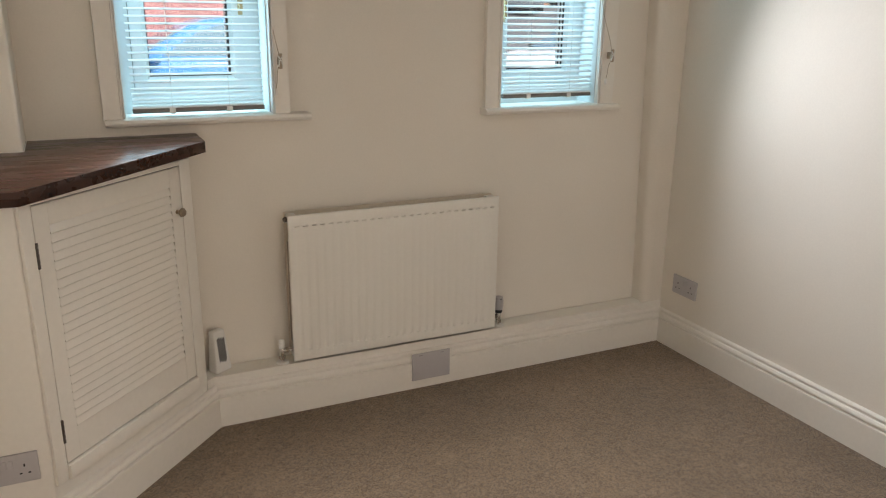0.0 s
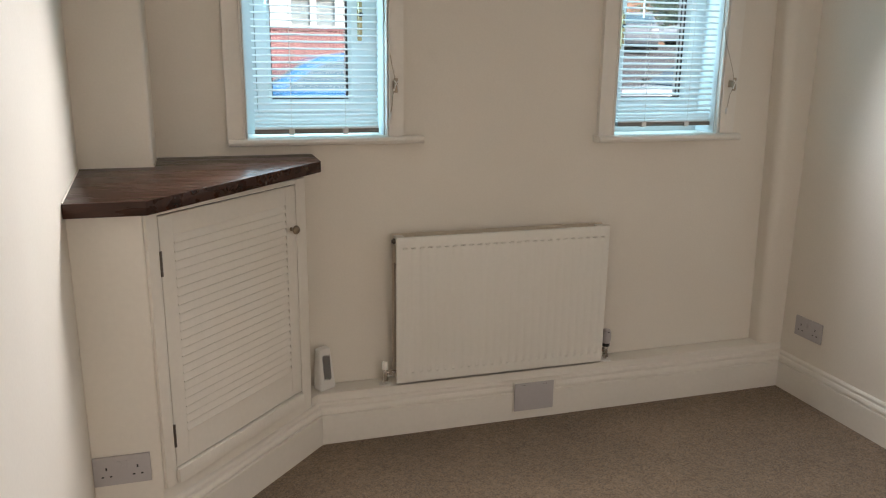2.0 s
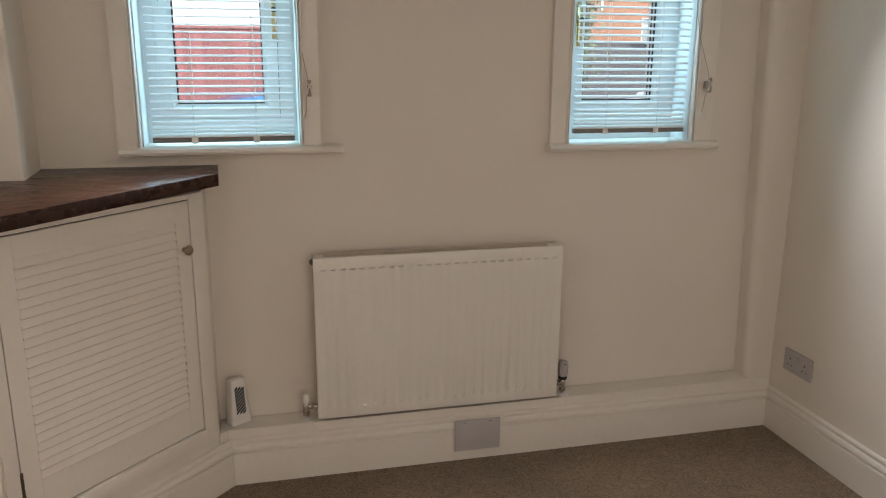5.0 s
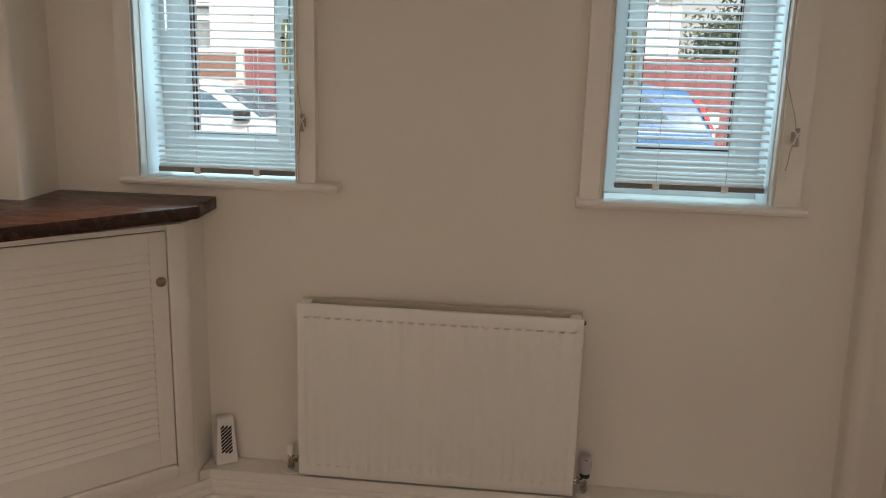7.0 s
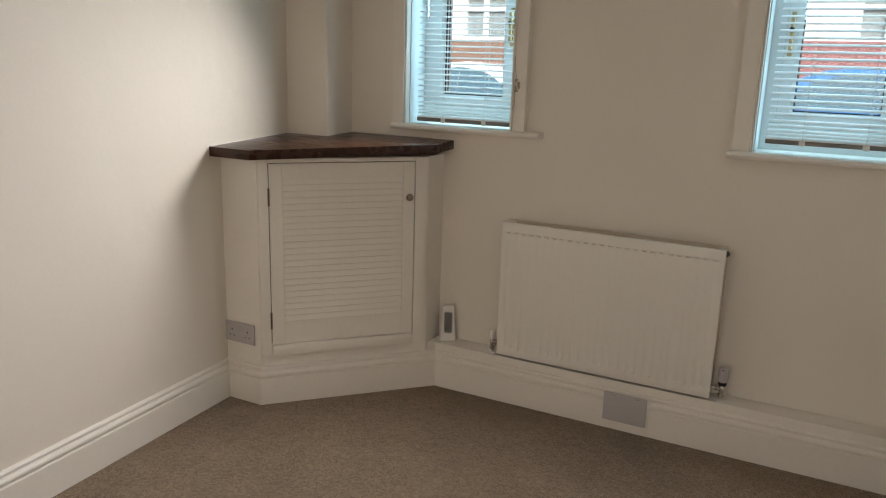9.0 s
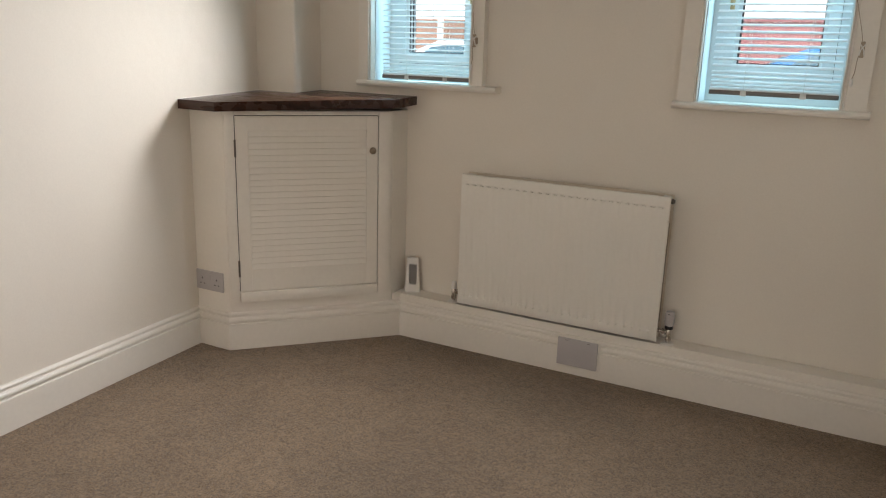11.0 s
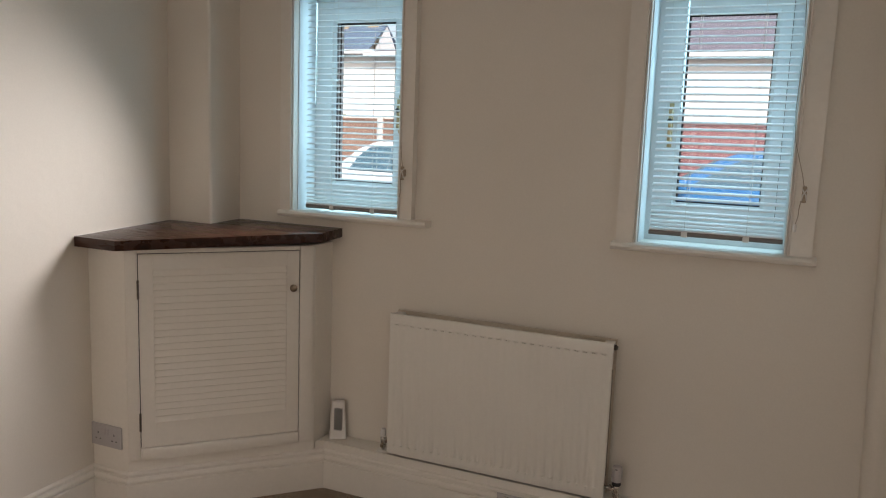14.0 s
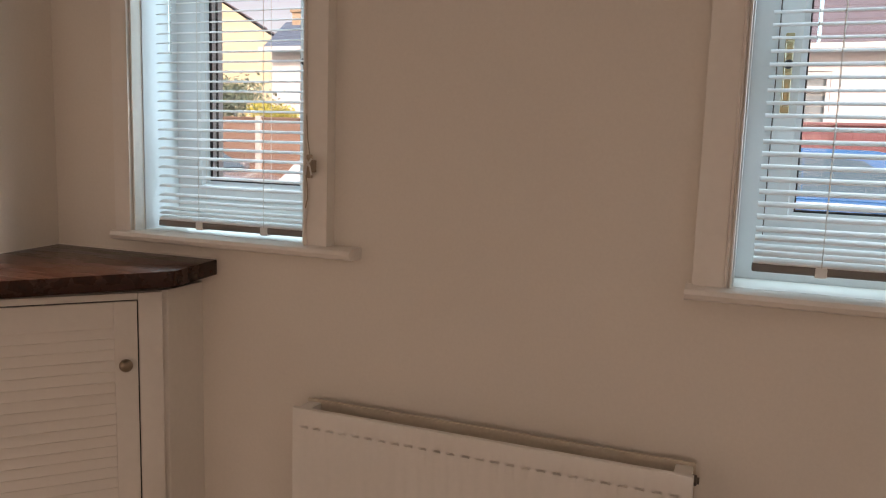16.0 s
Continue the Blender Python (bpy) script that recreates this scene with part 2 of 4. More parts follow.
def lathe(bm, profile, m, steps=20):
    """Turn (radius, height) pairs round z, then place by m."""
    own = bmesh.new()
    rings = [[own.verts.new((r * math.cos(2 * math.pi * i / steps), r * math.sin(2 * math.pi * i / steps), h)) for i in range(steps)] for r, h in profile]
    for a, b in zip(rings, rings[1:]):
        for i in range(steps):
            own.faces.new((a[i], a[(i + 1) % steps], b[(i + 1) % steps], b[i]))
    own.faces.new(rings[0][::-1])
    own.faces.new(rings[-1])
    return merge(bm, own, m)


def tube(bm, points, r, steps=6):
    """A round cord or rod along points."""
    pts = [Vector(p) for p in points]
    rings = []
    for i, p in enumerate(pts):
        d = (pts[min(i + 1, len(pts) - 1)] - pts[max(i - 1, 0)]).normalized()
        a = d.orthogonal().normalized()
        b = d.cross(a)
        rings.append((p, a, b))
    for i in range(1, len(rings)):
        p, a, b = rings[i]
        d = a.cross(b)
        a2 = rings[i - 1][1] - d * rings[i - 1][1].dot(d)
        a2.normalize()
        rings[i] = (p, a2, d.cross(a2))
    vs = [[bm.verts.new(p + (a * math.cos(2 * math.pi * k / steps) + b * math.sin(2 * math.pi * k / steps)) * r) for k in range(steps)] for p, a, b in rings]
    for u, v in zip(vs, vs[1:]):
        for k in range(steps):
            bm.faces.new((u[k], u[(k + 1) % steps], v[(k + 1) % steps], v[k]))
    bm.faces.new(vs[0][::-1])
    bm.faces.new(vs[-1])
    return bm


def sweep(path, profile, i):
    """The run i of a moulding along a plan path, mitred at its corners; the room lies to the right of the path."""
    def offset(k, d):
        p = Vector(path[k])
        ns = []
        for a, b in ((k - 1, k), (k, k + 1)):
            if a >= 0 and b < len(path):
                t = (Vector(path[b]) - Vector(path[a])).normalized()
                ns.append(Vector((t.y, -t.x)))
        n = sum(ns, Vector((0, 0))).normalized()
        return p + n * (d / n.dot(ns[0]))
    bm = bmesh.new()
    rows = [[bm.verts.new((*offset(k, d), z)) for d, z in profile] for k in (i, i + 1)]
    for j in range(len(profile) - 1):
        bm.faces.new((rows[0][j], rows[0][j + 1], rows[1][j + 1], rows[1][j]))
    bm.faces.new(rows[0])
    bm.faces.new(rows[1][::-1])
    return bm


# ---- the room: plan ----
L, R, W, B, H = -0.31, 2.577, 2.83, -3.60, 2.45      # left, right, window wall, back wall, ceiling
OUT = 3.10                                          # outer face of the window wall
WINDOWS = ((0.219, 0.721, 1.182, 2.10), (1.678, 2.164, 1.168, 2.10))
DIAG_A, DIAG_B = Vector((-0.105, 2.166)), Vector((0.400, 2.700))
ALONG = (DIAG_B - DIAG_A).normalized()
FRONT = Vector((ALONG.y, -ALONG.x))
BOXY, LEDGE = 2.735, 0.204


def west(y):
    """The west wall's face, which runs a little out of square."""
    return -0.290 - 0.055 * (y - 2.14)


# floor, ceiling, walls
bm = bmesh.new()
box(bm, -0.55, R + 0.2, B - 0.2, OUT, -0.058, 0.0)
structure("floor", bm, CARPET, "beige-brown cut-pile fitted carpet")
bm = bmesh.new()
box(bm, -0.55, R + 0.2, B - 0.2, OUT, H, H + 0.25)
structure("ceiling", bm, CEIL, "plain white painted ceiling")

bm = bmesh.new()
(a0, a1, az, at), (b0, b1, bz, bt) = WINDOWS
for x0, x1, z0, z1 in ((-0.55, a0, 0, H), (a0, a1, 0, az), (a0, a1, at, H), (a1, b0, 0, H), (b0, b1, 0, bz), (b0, b1, bt, H), (b1, R + 0.2, 0, H)):
    box(bm, x0, x1, W, OUT, z0, z1)
bmesh.ops.remove_doubles(bm, verts=bm.verts, dist=1e-5)
structure("wall_north", bm, WALL, "cream painted plaster wall with two window openings")
bm = bmesh.new()
prism(bm, [(-0.55, B - 0.2), (west(B - 0.2), B - 0.2), (west(W), W), (-0.55, W)], 0, H)
structure("wall_west", bm, WALL, "cream painted plaster wall")
bm = bmesh.new()
box(bm, R, R + 0.2, B - 0.2, W, 0, H)
structure("wall_east", bm, WALL, "cream painted plaster wall")
# back wall out of view; its opening is added to admit fill light
bm = bmesh.new()
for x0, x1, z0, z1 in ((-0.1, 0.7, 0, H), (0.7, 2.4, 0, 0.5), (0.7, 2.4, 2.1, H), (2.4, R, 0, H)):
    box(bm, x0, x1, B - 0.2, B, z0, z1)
structure("wall_south", bm, WALL, "cream painted plaster wall, out of view, with an opening added for fill light")

# boxed-in corners and the pipe boxing along the window wall
bm = bmesh.new()
prism(bm, [(west(2.635), 2.635), (-0.092, 2.635), (-0.092, W), (west(W), W)], 1.1140, H)
bmesh.ops.bevel(bm, geom=[e for e in bm.edges if all(abs(v.co.x + 0.092) < 0.001 and v.co.y < 2.64 for v in e.verts)], offset=0.010, segments=4, affect="EDGES", profile=0.5)
structure("wall_column_west", bm, WALL, "cream boxed-in pipe column standing on the counter corner")
bm = bmesh.new()
prism(bm, [(2.472, BOXY + 0.004), (R, BOXY + 0.004), (R, W), (2.472, W)], LEDGE - 0.002, H)
for v in bm.verts:
    if v.co.x < 2.5 and v.co.z > 1:
        v.co.x -= 0.07
bmesh.ops.bevel(bm, geom=[e for e in bm.edges if all(v.co.x < 2.5 and v.co.y < 2.78 for v in e.verts)], offset=0.042, segments=8, affect="EDGES", profile=0.5)
structure("wall_column_east", bm, WALL, "cream boxed-in pipe column in the room corner")
bm = bmesh.new()
prism(bm, [(0.402, 2.708), (0.4285, BOXY), (R, BOXY), (R, W - 0.0035), (0.402, W - 0.0035)], 0.0, LEDGE, 0.003)
structure("pipe_boxing", bm, GLOSS, "low white painted pipe boxing along the window wall")

SKIRT = [(0.0, 0.0), (0.022, 0.0), (0.022, 0.1175), (0.0205, 0.1195), (0.0125, 0.1210), (0.0125, 0.1270), (0.0195, 0.1300), (0.0215, 0.1335), (0.0205, 0.1400), (0.0165, 0.1465),
         (0.0105, 0.1490), (0.0100, 0.1540), (0.0125, 0.1570), (0.0130, 0.1610), (0.0100, 0.1660), (0.0040, 0.1690), (0.0, 0.1695)]
RUN = [(west(B), B), (west(DIAG_A.y), DIAG_A.y), tuple(DIAG_A), (DIAG_A.x + ALONG.x / ALONG.y * (BOXY - DIAG_A.y), BOXY), (R, BOXY), (R, B)]
for i, side in enumerate(("west", "cabinet_side", "cabinet_front", "north", "east")):
    structure("baseboard_" + side, sweep(RUN, SKIRT, i), GLOSS, "white painted moulded skirting board")
bm = bmesh.new()
box(bm, west(B), R, B, B + 0.02, 0, 0.165, 0.004)
structure("baseboard_south", bm, GLOSS, "white painted skirting board")


# ---- windows ----
def window(name, x0, x1, z0, z1, glass, gap, handle_x, hz, sill, arch, proud):
    win = thing(name, (x0, W, z0), "white framed casement window with moulded architrave and sill", "window", "", "structure")
    fy0, fy1 = 2.955, 3.02
    # outer frame
    bm = bmesh.new()
    g0, g1, gz0, gz1 = gap
    for a, b, c, d in ((x0, g0, z0 - 0.02, z1), (g1, x1, z0 - 0.02, z1), (g0, g1, z0 - 0.02, gz0), (g0, g1, gz1, z1)):
        box(bm, a, b, fy0, fy1, c, d)
    part("window_frame", bm, UPVC, win)
    # sash with bevelled glazing bead
    p0, p1, pz0, pz1 = glass
    bm = bmesh.new()
    q = 0.0022
    outer = [(g0 + q, gz0 + q), (g1 - q, gz0 + q), (g1 - q, gz1 - q), (g0 + q, gz1 - q)]
    innr = [(p0, pz0), (p1, pz0), (p1, pz1), (p0, pz1)]
    mid = [(p0 - 0.012, pz0 - 0.012), (p1 + 0.012, pz0 - 0.012), (p1 + 0.012, pz1 + 0.012), (p0 - 0.012, pz1 + 0.012)]
    rings = [[bm.verts.new((x, y, z)) for x, z in ring] for ring, y in ((outer, fy1), (outer, fy0 - 0.012), (mid, fy0 - 0.012), (innr, fy0 + 0.004), (innr, fy1))]
    for u, v in zip(rings, rings[1:] + rings[:1]):
        for k in range(4):
            bm.faces.new((u[k], u[(k + 1) % 4], v[(k + 1) % 4], v[k]))
    sash = part("sash", bm, UPVC, win)
    bm = bmesh.new()
    for a, b, c, d in ((p0, p0 + 0.0035, pz0, pz1), (p1 - 0.0035, p1, pz0, pz1), (p0, p1, pz0, pz0 + 0.0035), (p0, p1, pz1 - 0.0035, pz1)):
        box(bm, a, b, fy0 + 0.009, fy0 + 0.0155, c, d)
    part("gasket", bm, GASKET, sash, "black rubber glazing gasket")
    bm = bmesh.new()
    for a, b, c, d in ((p0, p0 + 0.003, pz0, pz1), (p1 - 0.003, p1, pz0, pz1), (p0, p1, pz0, pz0 + 0.003), (p0, p1, pz1 - 0.003, pz1)):
        box(bm, a, b, fy0 + 0.036, fy0 + 0.042, c, d)
    part("spacer_bar", bm, GASKET, sash, "dark spacer bar at the edge of the glazing")
    bm = bmesh.new()
    for a, b, c, d in ((g0, g0 + q - 0.0005, gz0, gz1), (g1 - q + 0.0005, g1, gz0, gz1), (g0, g1, gz0, gz0 + q - 0.0005), (g0, g1, gz1 - q + 0.0005, gz1)):
        box(bm, a, b, fy0 + 0.010, fy1 - 0.01, c, d)
    part("seal", bm, STEEL, win, "dark seal between sash and frame")
    bm = bmesh.new()
    box(bm, p0 + 0.001, p1 - 0.001, fy0 + 0.016, fy0 + 0.020, pz0, pz1)
    pane = part("pane", bm, GLASS, sash, "clear glass pane")
    pane.visible_shadow = False
    # brass espagnolette handle with a black lock button
    bm = bmesh.new()
    hx, hy = handle_x, fy0 - 0.012
    box(bm, hx - 0.0085, hx + 0.0085, hy - 0.008, hy, hz, hz + 0.158, 0.003)
    handle = part("handle", bm, BRASS, sash, "gold window handle", True)
    bm = bmesh.new()
    box(bm, hx - 0.007, hx + 0.007, hy - 0.028, hy - 0.008, hz + 0.108, hz + 0.140, 0.004)
    box(bm, hx - 0.0065, hx + 0.0065, hy - 0.031, hy - 0.020, hz + 0.012, hz + 0.122, 0.004)
    part("lever", bm, BRASS, handle, "", True)
    bm = bmesh.new()
    lathe(bm, [(0.009, 0), (0.009, 0.006), (0.007, 0.008)], pose(hx, hy - 0.030, hz + 0.094, 90, 0, 0), 14)
    part("lock_button", bm, BLACK, handle, "black lock button", True)
    # plastered reveal lining, painted
    bm = bmesh.new()
    box(bm, x0, x0 + 0.003, W - 0.004, fy0, z0, z1)
    box(bm, x1 - 0.003, x1, W - 0.004, fy0, z0, z1)
    box(bm, x0, x1, W - 0.004, fy0, z1 - 0.003, z1)
    part("reveal_lining", bm, UPVC, win)
    # architrave, moulded towards the opening
    o0, o1 = arch
    prof = [(0.0, 0.0), (0.0, 0.017), (0.004, 0.020), (0.80, 0.021), (0.82, 0.0255), (0.88, 0.026), (0.90, 0.018), (0.93, 0.018), (0.945, 0.022), (0.985, 0.021), (1.0, 0.012), (1.0, 0.0)]
    for a, b in ((o0, x0), (o1, x1)):
        bm = bmesh.new()
        lo = [bm.verts.new((a + (b - a) * u, W - proud * d, z0 - 0.004)) for u, d in prof]
        hi = [bm.verts.new((a + (b - a) * u, W - proud * d, z1 + 0.075)) for u, d in prof]
        n = len(prof)
        for k in range(n):
            bm.faces.new((lo[k], lo[(k + 1) % n], hi[(k + 1) % n], hi[k]))
        bm.faces.new(lo)
        bm.faces.new(hi[::-1])
        part("architrave", bm, GLOSS, win, "", True)
    bm = bmesh.new()
    box(bm, x0, x1, W - 0.027, W, z1, z1 + 0.075, 0.003)
    part("architrave", bm, GLOSS, win)
    # sill board with a rounded nose
    s0, s1 = sill
    bm = bmesh.new()
    pts = [(fy0, z0), (fy0, z0 - 0.020), (W, z0 - 0.026), (2.781, z0 - 0.026), (2.772, z0 - 0.022), (2.768, z0 - 0.013), (2.772, z0 - 0.004), (2.781, z0)]
    own = bmesh.new()
    for xa, xb, use in ((s0, s1, pts[2:] + [(W, z0)]), (x0, x1, [(fy0, z0), (fy0, z0 - 0.02), (W - 0.01, z0 - 0.02), (W - 0.01, z0 + 0.0006)])):
        va, vb = [own.verts.new((xa, y, z)) for y, z in use], [own.verts.new((xb, y, z)) for y, z in use]
        n = len(use)
        for k in range(n):
            own.faces.new((va[k], va[(k + 1) % n], vb[(k + 1) % n], vb[k]))
        own.faces.new(va)
        own.faces.new(vb[::-1])
    merge(bm, own)
    part("window_sill", bm, GLOSS, win, "", True)
    return win


window("window_1", *WINDOWS[0], (0.323, 0.610, 1.310, 1.985), (0.267, 0.662, 1.260, 2.038), 0.652, 1.526, (0.153, 0.860), (0.150, 0.786), 1.8)
window("window_2", *WINDOWS[1], (1.784, 2.072, 1.312, 1.979), (1.728, 2.125, 1.260, 2.034), 1.749, 1.510, (1.594, 2.264), (1.605, 2.249), 1.2)


# ---- venetian blinds ----
def slat_mesh():
    bm = bmesh.new()
    rows = []
    for x in (-0.5, 0.5):
        rows.append([bm.verts.new((x, -0.0125 + 0.025 * u, 0.0022 * (1 - (2 * u - 1) ** 2))) for u in (0, 0.2, 0.4, 0.6, 0.8, 1)])
    lower = [[bm.verts.new(v.co - Vector((0, 0, 0.0006))) for v in row] for row in rows]
    for k in range(5):
        bm.faces.new((rows[0][k], rows[0][k + 1], rows[1][k + 1], rows[1][k]))
        bm.faces.new((lower[0][k], lower[1][k], lower[1][k + 1], lower[0][k + 1]))
    for e in (0, 5):
        bm.faces.new((rows[0][e], rows[1][e], lower[1][e], lower[0][e]))
    return finish("slat", bm, SLAT, True)


def blind(x0, x1, zb, zt, cords, wand_x, cleat_x, cleat_z, edge, tilt):
    by = 2.858
    bl = thing("venetian_blind", (x0, by, zb), "white aluminium venetian blind hung open in the window recess", "blind", "window blinds")
    bm = bmesh.new()
    box(bm, x0, x1, by - 0.013, by + 0.013, zt - 0.026, zt - 0.001, 0.003)
    part("headrail", bm, SLAT, bl)
    bm = bmesh.new()
    box(bm, x0, x1, by - 0.0125, by + 0.0125, zb, zb + 0.0165, 0.004)
    rail = part("bottom_rail", bm, RAIL, bl, "grey bottom rail, its shade put into a taupe colour", True)
    bm = bmesh.new()
    box(bm, x0 + 0.002, x1 - 0.002, by - 0.013, by + 0.013, zb + 0.0165, zb + 0.020, 0.001)
    part("rail_cap", bm, SLAT, rail, "white top of the bottom rail")
    for c in cords:
        bm = bmesh.new()
        box(bm, c - 0.011, c + 0.011, by - 0.0150, by + 0.015, zb - 0.004, zb + 0.017, 0.004)
        part("clip", bm, VENTW, rail, "white plastic cord clip", True)
    me = slat_mesh()
    me.transform(Matrix.Diagonal((x1 - x0 - 0.004, 1, 1, 1)))
    z, k = zb + 0.024, 0
    while z < zt - 0.035:
        piece("slat", me, bl, (x0 + x1) / 2, by, z, tilt + random.uniform(-1.5, 1.5), random.uniform(-0.12, 0.12), 0)
        z += 0.0125 if k < 2 else 0.0175 if k < 4 else 0.0243
        k += 1
    for c in cords:
        for dx, dy in ((0, -0.0135), (0.004, 0.0135)):
            bm = bmesh.new()
            tube(bm, [(c + dx, by + dy, zb + 0.015), (c + dx, by + dy, zt - 0.02)], 0.0008, 5)
            part("ladder_cord", bm, CORD, bl)
    bm = bmesh.new()
    tube(bm, [(wand_x, by - 0.018, zt - 0.03), (wand_x, by - 0.019, 1.635)], 0.0034, 6)
    part("tilt_wand", bm, CLEAR, bl, "clear plastic tilt wand", True)
    # pull cord over to its cleat on the architrave
    bm = bmesh.new()
    cx, cz, cy = cleat_x, cleat_z, W - 0.052
    rise = [(x1 - 0.006, by - 0.016, zt - 0.03), (x1 + 0.006, by - 0.03, zt - 0.22), (edge - 0.006, W - 0.010, cz + 0.27), (edge + 0.002, W - 0.032, cz + 0.17), (cx - 0.010, cy + 0.003, cz + 0.06), (cx - 0.002, cy, cz + 0.022)]
    tube(bm, rise, 0.0012, 6)
    tube(bm, [(cx - 0.008, cy - 0.008, cz - 0.018), (cx - 0.011, cy + 0.004, cz - 0.045), (cx - 0.012, cy + 0.007, cz - 0.075), (cx - 0.018, cy + 0.006, cz - 0.10)], 0.0013, 6)
    part("pull_cord", bm, PULL, bl, "thin tan pull cord")
    bm = bmesh.new()
    tube(bm, [(cx - 0.008, cy - 0.010, cz + 0.018), (cx + 0.004, cy - 0.012, cz), (cx + 0.008, cy - 0.010, cz - 0.020)], 0.0022, 6)
    tube(bm, [(cx + 0.008, cy - 0.010, cz + 0.018), (cx - 0.004, cy - 0.013, cz), (cx - 0.008, cy - 0.010, cz - 0.020)], 0.0022, 6)
    part("cord_wrap", bm, CORD, bl, "pale cord wound crosswise round its cleat")
    bm = bmesh.new()
    lathe(bm, [(0.003, 0), (0.0055, 0.006), (0.0055, 0.020), (0.003, 0.026)], pose(cx - 0.018, cy + 0.006, cz - 0.124), 10)
    part("tassel", bm, VENTW, bl, "small white cord tassel", True)
    cl = thing("cord_cleat", (cx, cy, cz), "white plastic cord cleat screwed to the window architrave", "cleat", "cord cleats")
    bm = bmesh.new()
    box(bm, cx - 0.006, cx + 0.006, cy - 0.002, W - 0.024, cz - 0.014, cz + 0.014, 0.002)
    box(bm, cx - 0.007, cx + 0.007, cy - 0.009, cy - 0.002, cz - 0.027, cz + 0.027, 0.003)
    part("horn", bm, PULL, cl, "", True)
    return bl


blind(0.247, 0.704, 1.192, 2.095, (0.379, 0.577), 0.300, 0.752, 1.369, 0.723, 14)
blind(1.712, 2.158, 1.199, 2.095, (1.836, 2.041), 1.794, 2.207, 1.375, 2.164, 21)


# ---- radiator ----
def radiator(x0, x1, z0, z1, front):
    rad = thing("radiator", (x0, front, z0), "white double-panel radiator with vertical flutes under the windows", "radiator")
    n = 26
    pitch = (x1 - x0) / (n + 1)
    u = [(-0.36, 0.0), (-0.27, 0.12), (-0.18, 0.6), (-0.09, 0.92), (0.09, 0.92), (0.18, 0.6), (0.27, 0.12), (0.36, 0.0)]
    for k, y in enumerate((front, front + 0.082)):
        bm = bmesh.new()
        xs = [(x0 + 0.004, 0.0)] + [(x0 + pitch * (i + 1) + a * pitch, d) for i in range(n) for a, d in u] + [(x1 - 0.004, 0.0)]
        zs = [(z0 + 0.006, 0), (z0 + 0.040, 0), (z0 + 0.043, 1.3), (z0 + 0.056, 1.3), (z0 + 0.075, 0.30), (z1 - 0.075, 0.30), (z1 - 0.0485, 0.35), (z1 - 0.0475, 2.6), (z1 - 0.0430, 2.6), (z1 - 0.0420, 0), (z1 - 0.006, 0)]
        sign = 1 if k == 0 else -1
        grid = [[bm.verts.new((x, y + sign * 0.0042 * d * e, z)) for x, d in xs] for z, e in zs]
        for a, b in zip(grid, grid[1:]):
            for i in range(len(xs) - 1):
                bm.faces.new((a[i], a[i + 1], b[i + 1], b[i]))
        rim = grid[0] + [r[-1] for r in grid[1:]] + grid[-1][-2::-1] + [r[0] for r in grid[-2:0:-1]]
        def ring(out, dy):
            made = []
            for v in rim:
                x = v.co.x + (out if v.co.x > x1 - 0.005 else -out if v.co.x < x0 + 0.005 else 0)
                z = v.co.z + (out if v.co.z > z1 - 0.007 else -out if v.co.z < z0 + 0.007 else 0)
                made.append(bm.verts.new((x, y + sign * dy, z)))
            return made
        rings = [rim, ring(0.003, 0.0012), ring(0.004, 0.005), ring(0.004, 0.012)]
        for a, b in zip(rings, rings[1:]):
            m = len(a)
            for i in range(m):
                bm.faces.new((a[i], a[(i + 1) % m], b[(i + 1) % m], b[i]))
        bm.faces.new(rings[-1])
        part("front_panel" if k == 0 else "back_panel", bm, RADW if k == 0 else RADDUST, rad, "" if k == 0 else "dusty rear panel", True)
    bm = bmesh.new()
    for i in range(n + 1):
        a = x0 + pitch * (i + 0.22)
        box(bm, a, a + 0.001, front + 0.013, front + 0.069, z0 + 0.07, z1 - 0.115)
        box(bm, a + 0.018, a + 0.019, front + 0.013, front + 0.069, z0 + 0.07, z1 - 0.115)
    part("convector_fins", bm, FINDARK, rad, "thin dusty convector fins, coloured darker for the shade between the panels")
    for a, b in ((x0 + 0.004, x0 + 0.040), (x1 - 0.040, x1 - 0.004)):
        for c in (z0 + 0.006, z1 - 0.040):
            bm = bmesh.new()
            box(bm, a, b, front + 0.012, front + 0.070, c, c + 0.034, 0.006)
            part("header_pipe", bm, RADW, rad, "", True)
    for x in (x0, x1):
        bm = bmesh.new()
        s = -1 if x == x0 else 1
        lathe(bm, [(0.011, 0), (0.011, 0.008), (0.007, 0.009), (0.007, 0.013)], pose(x + s * -0.004, front + 0.041, z1 - 0.024, 0, s * 90, 0), 10)
        part("vent_plug", bm, STEEL, rad, "small dark metal bleed plug", True)
    for x in (x0 + 0.15, x1 - 0.15):
        bm = bmesh.new()
        box(bm, x - 0.012, x + 0.012, front + 0.080, W, z0 + 0.03, z1 - 0.03)
        part("wall_bracket", bm, RADW, rad)
    # lockshield and thermostatic valves, with tails into the boxing
    for x, s in ((x0 - 0.038, -1), (x1 + 0.038, 1)):
        bm = bmesh.new()
        y = front + 0.041
        lathe(bm, [(0.0075, 0), (0.0075, 0.045)], pose(x, y, LEDGE - 0.004), 12)
        lathe(bm, [(0.0135, 0), (0.0135, 0.013)], pose(x, y, LEDGE + 0.016), 6)
        lathe(bm, [(0.010, 0), (0.011, 0.008), (0.011, 0.030), (0.009, 0.034)], pose(x, y, LEDGE + 0.029), 14)
        lathe(bm, [(0.0075, 0), (0.0075, 0.045)], pose(x, y, LEDGE + 0.048, 0, -s * 90, 0), 12)
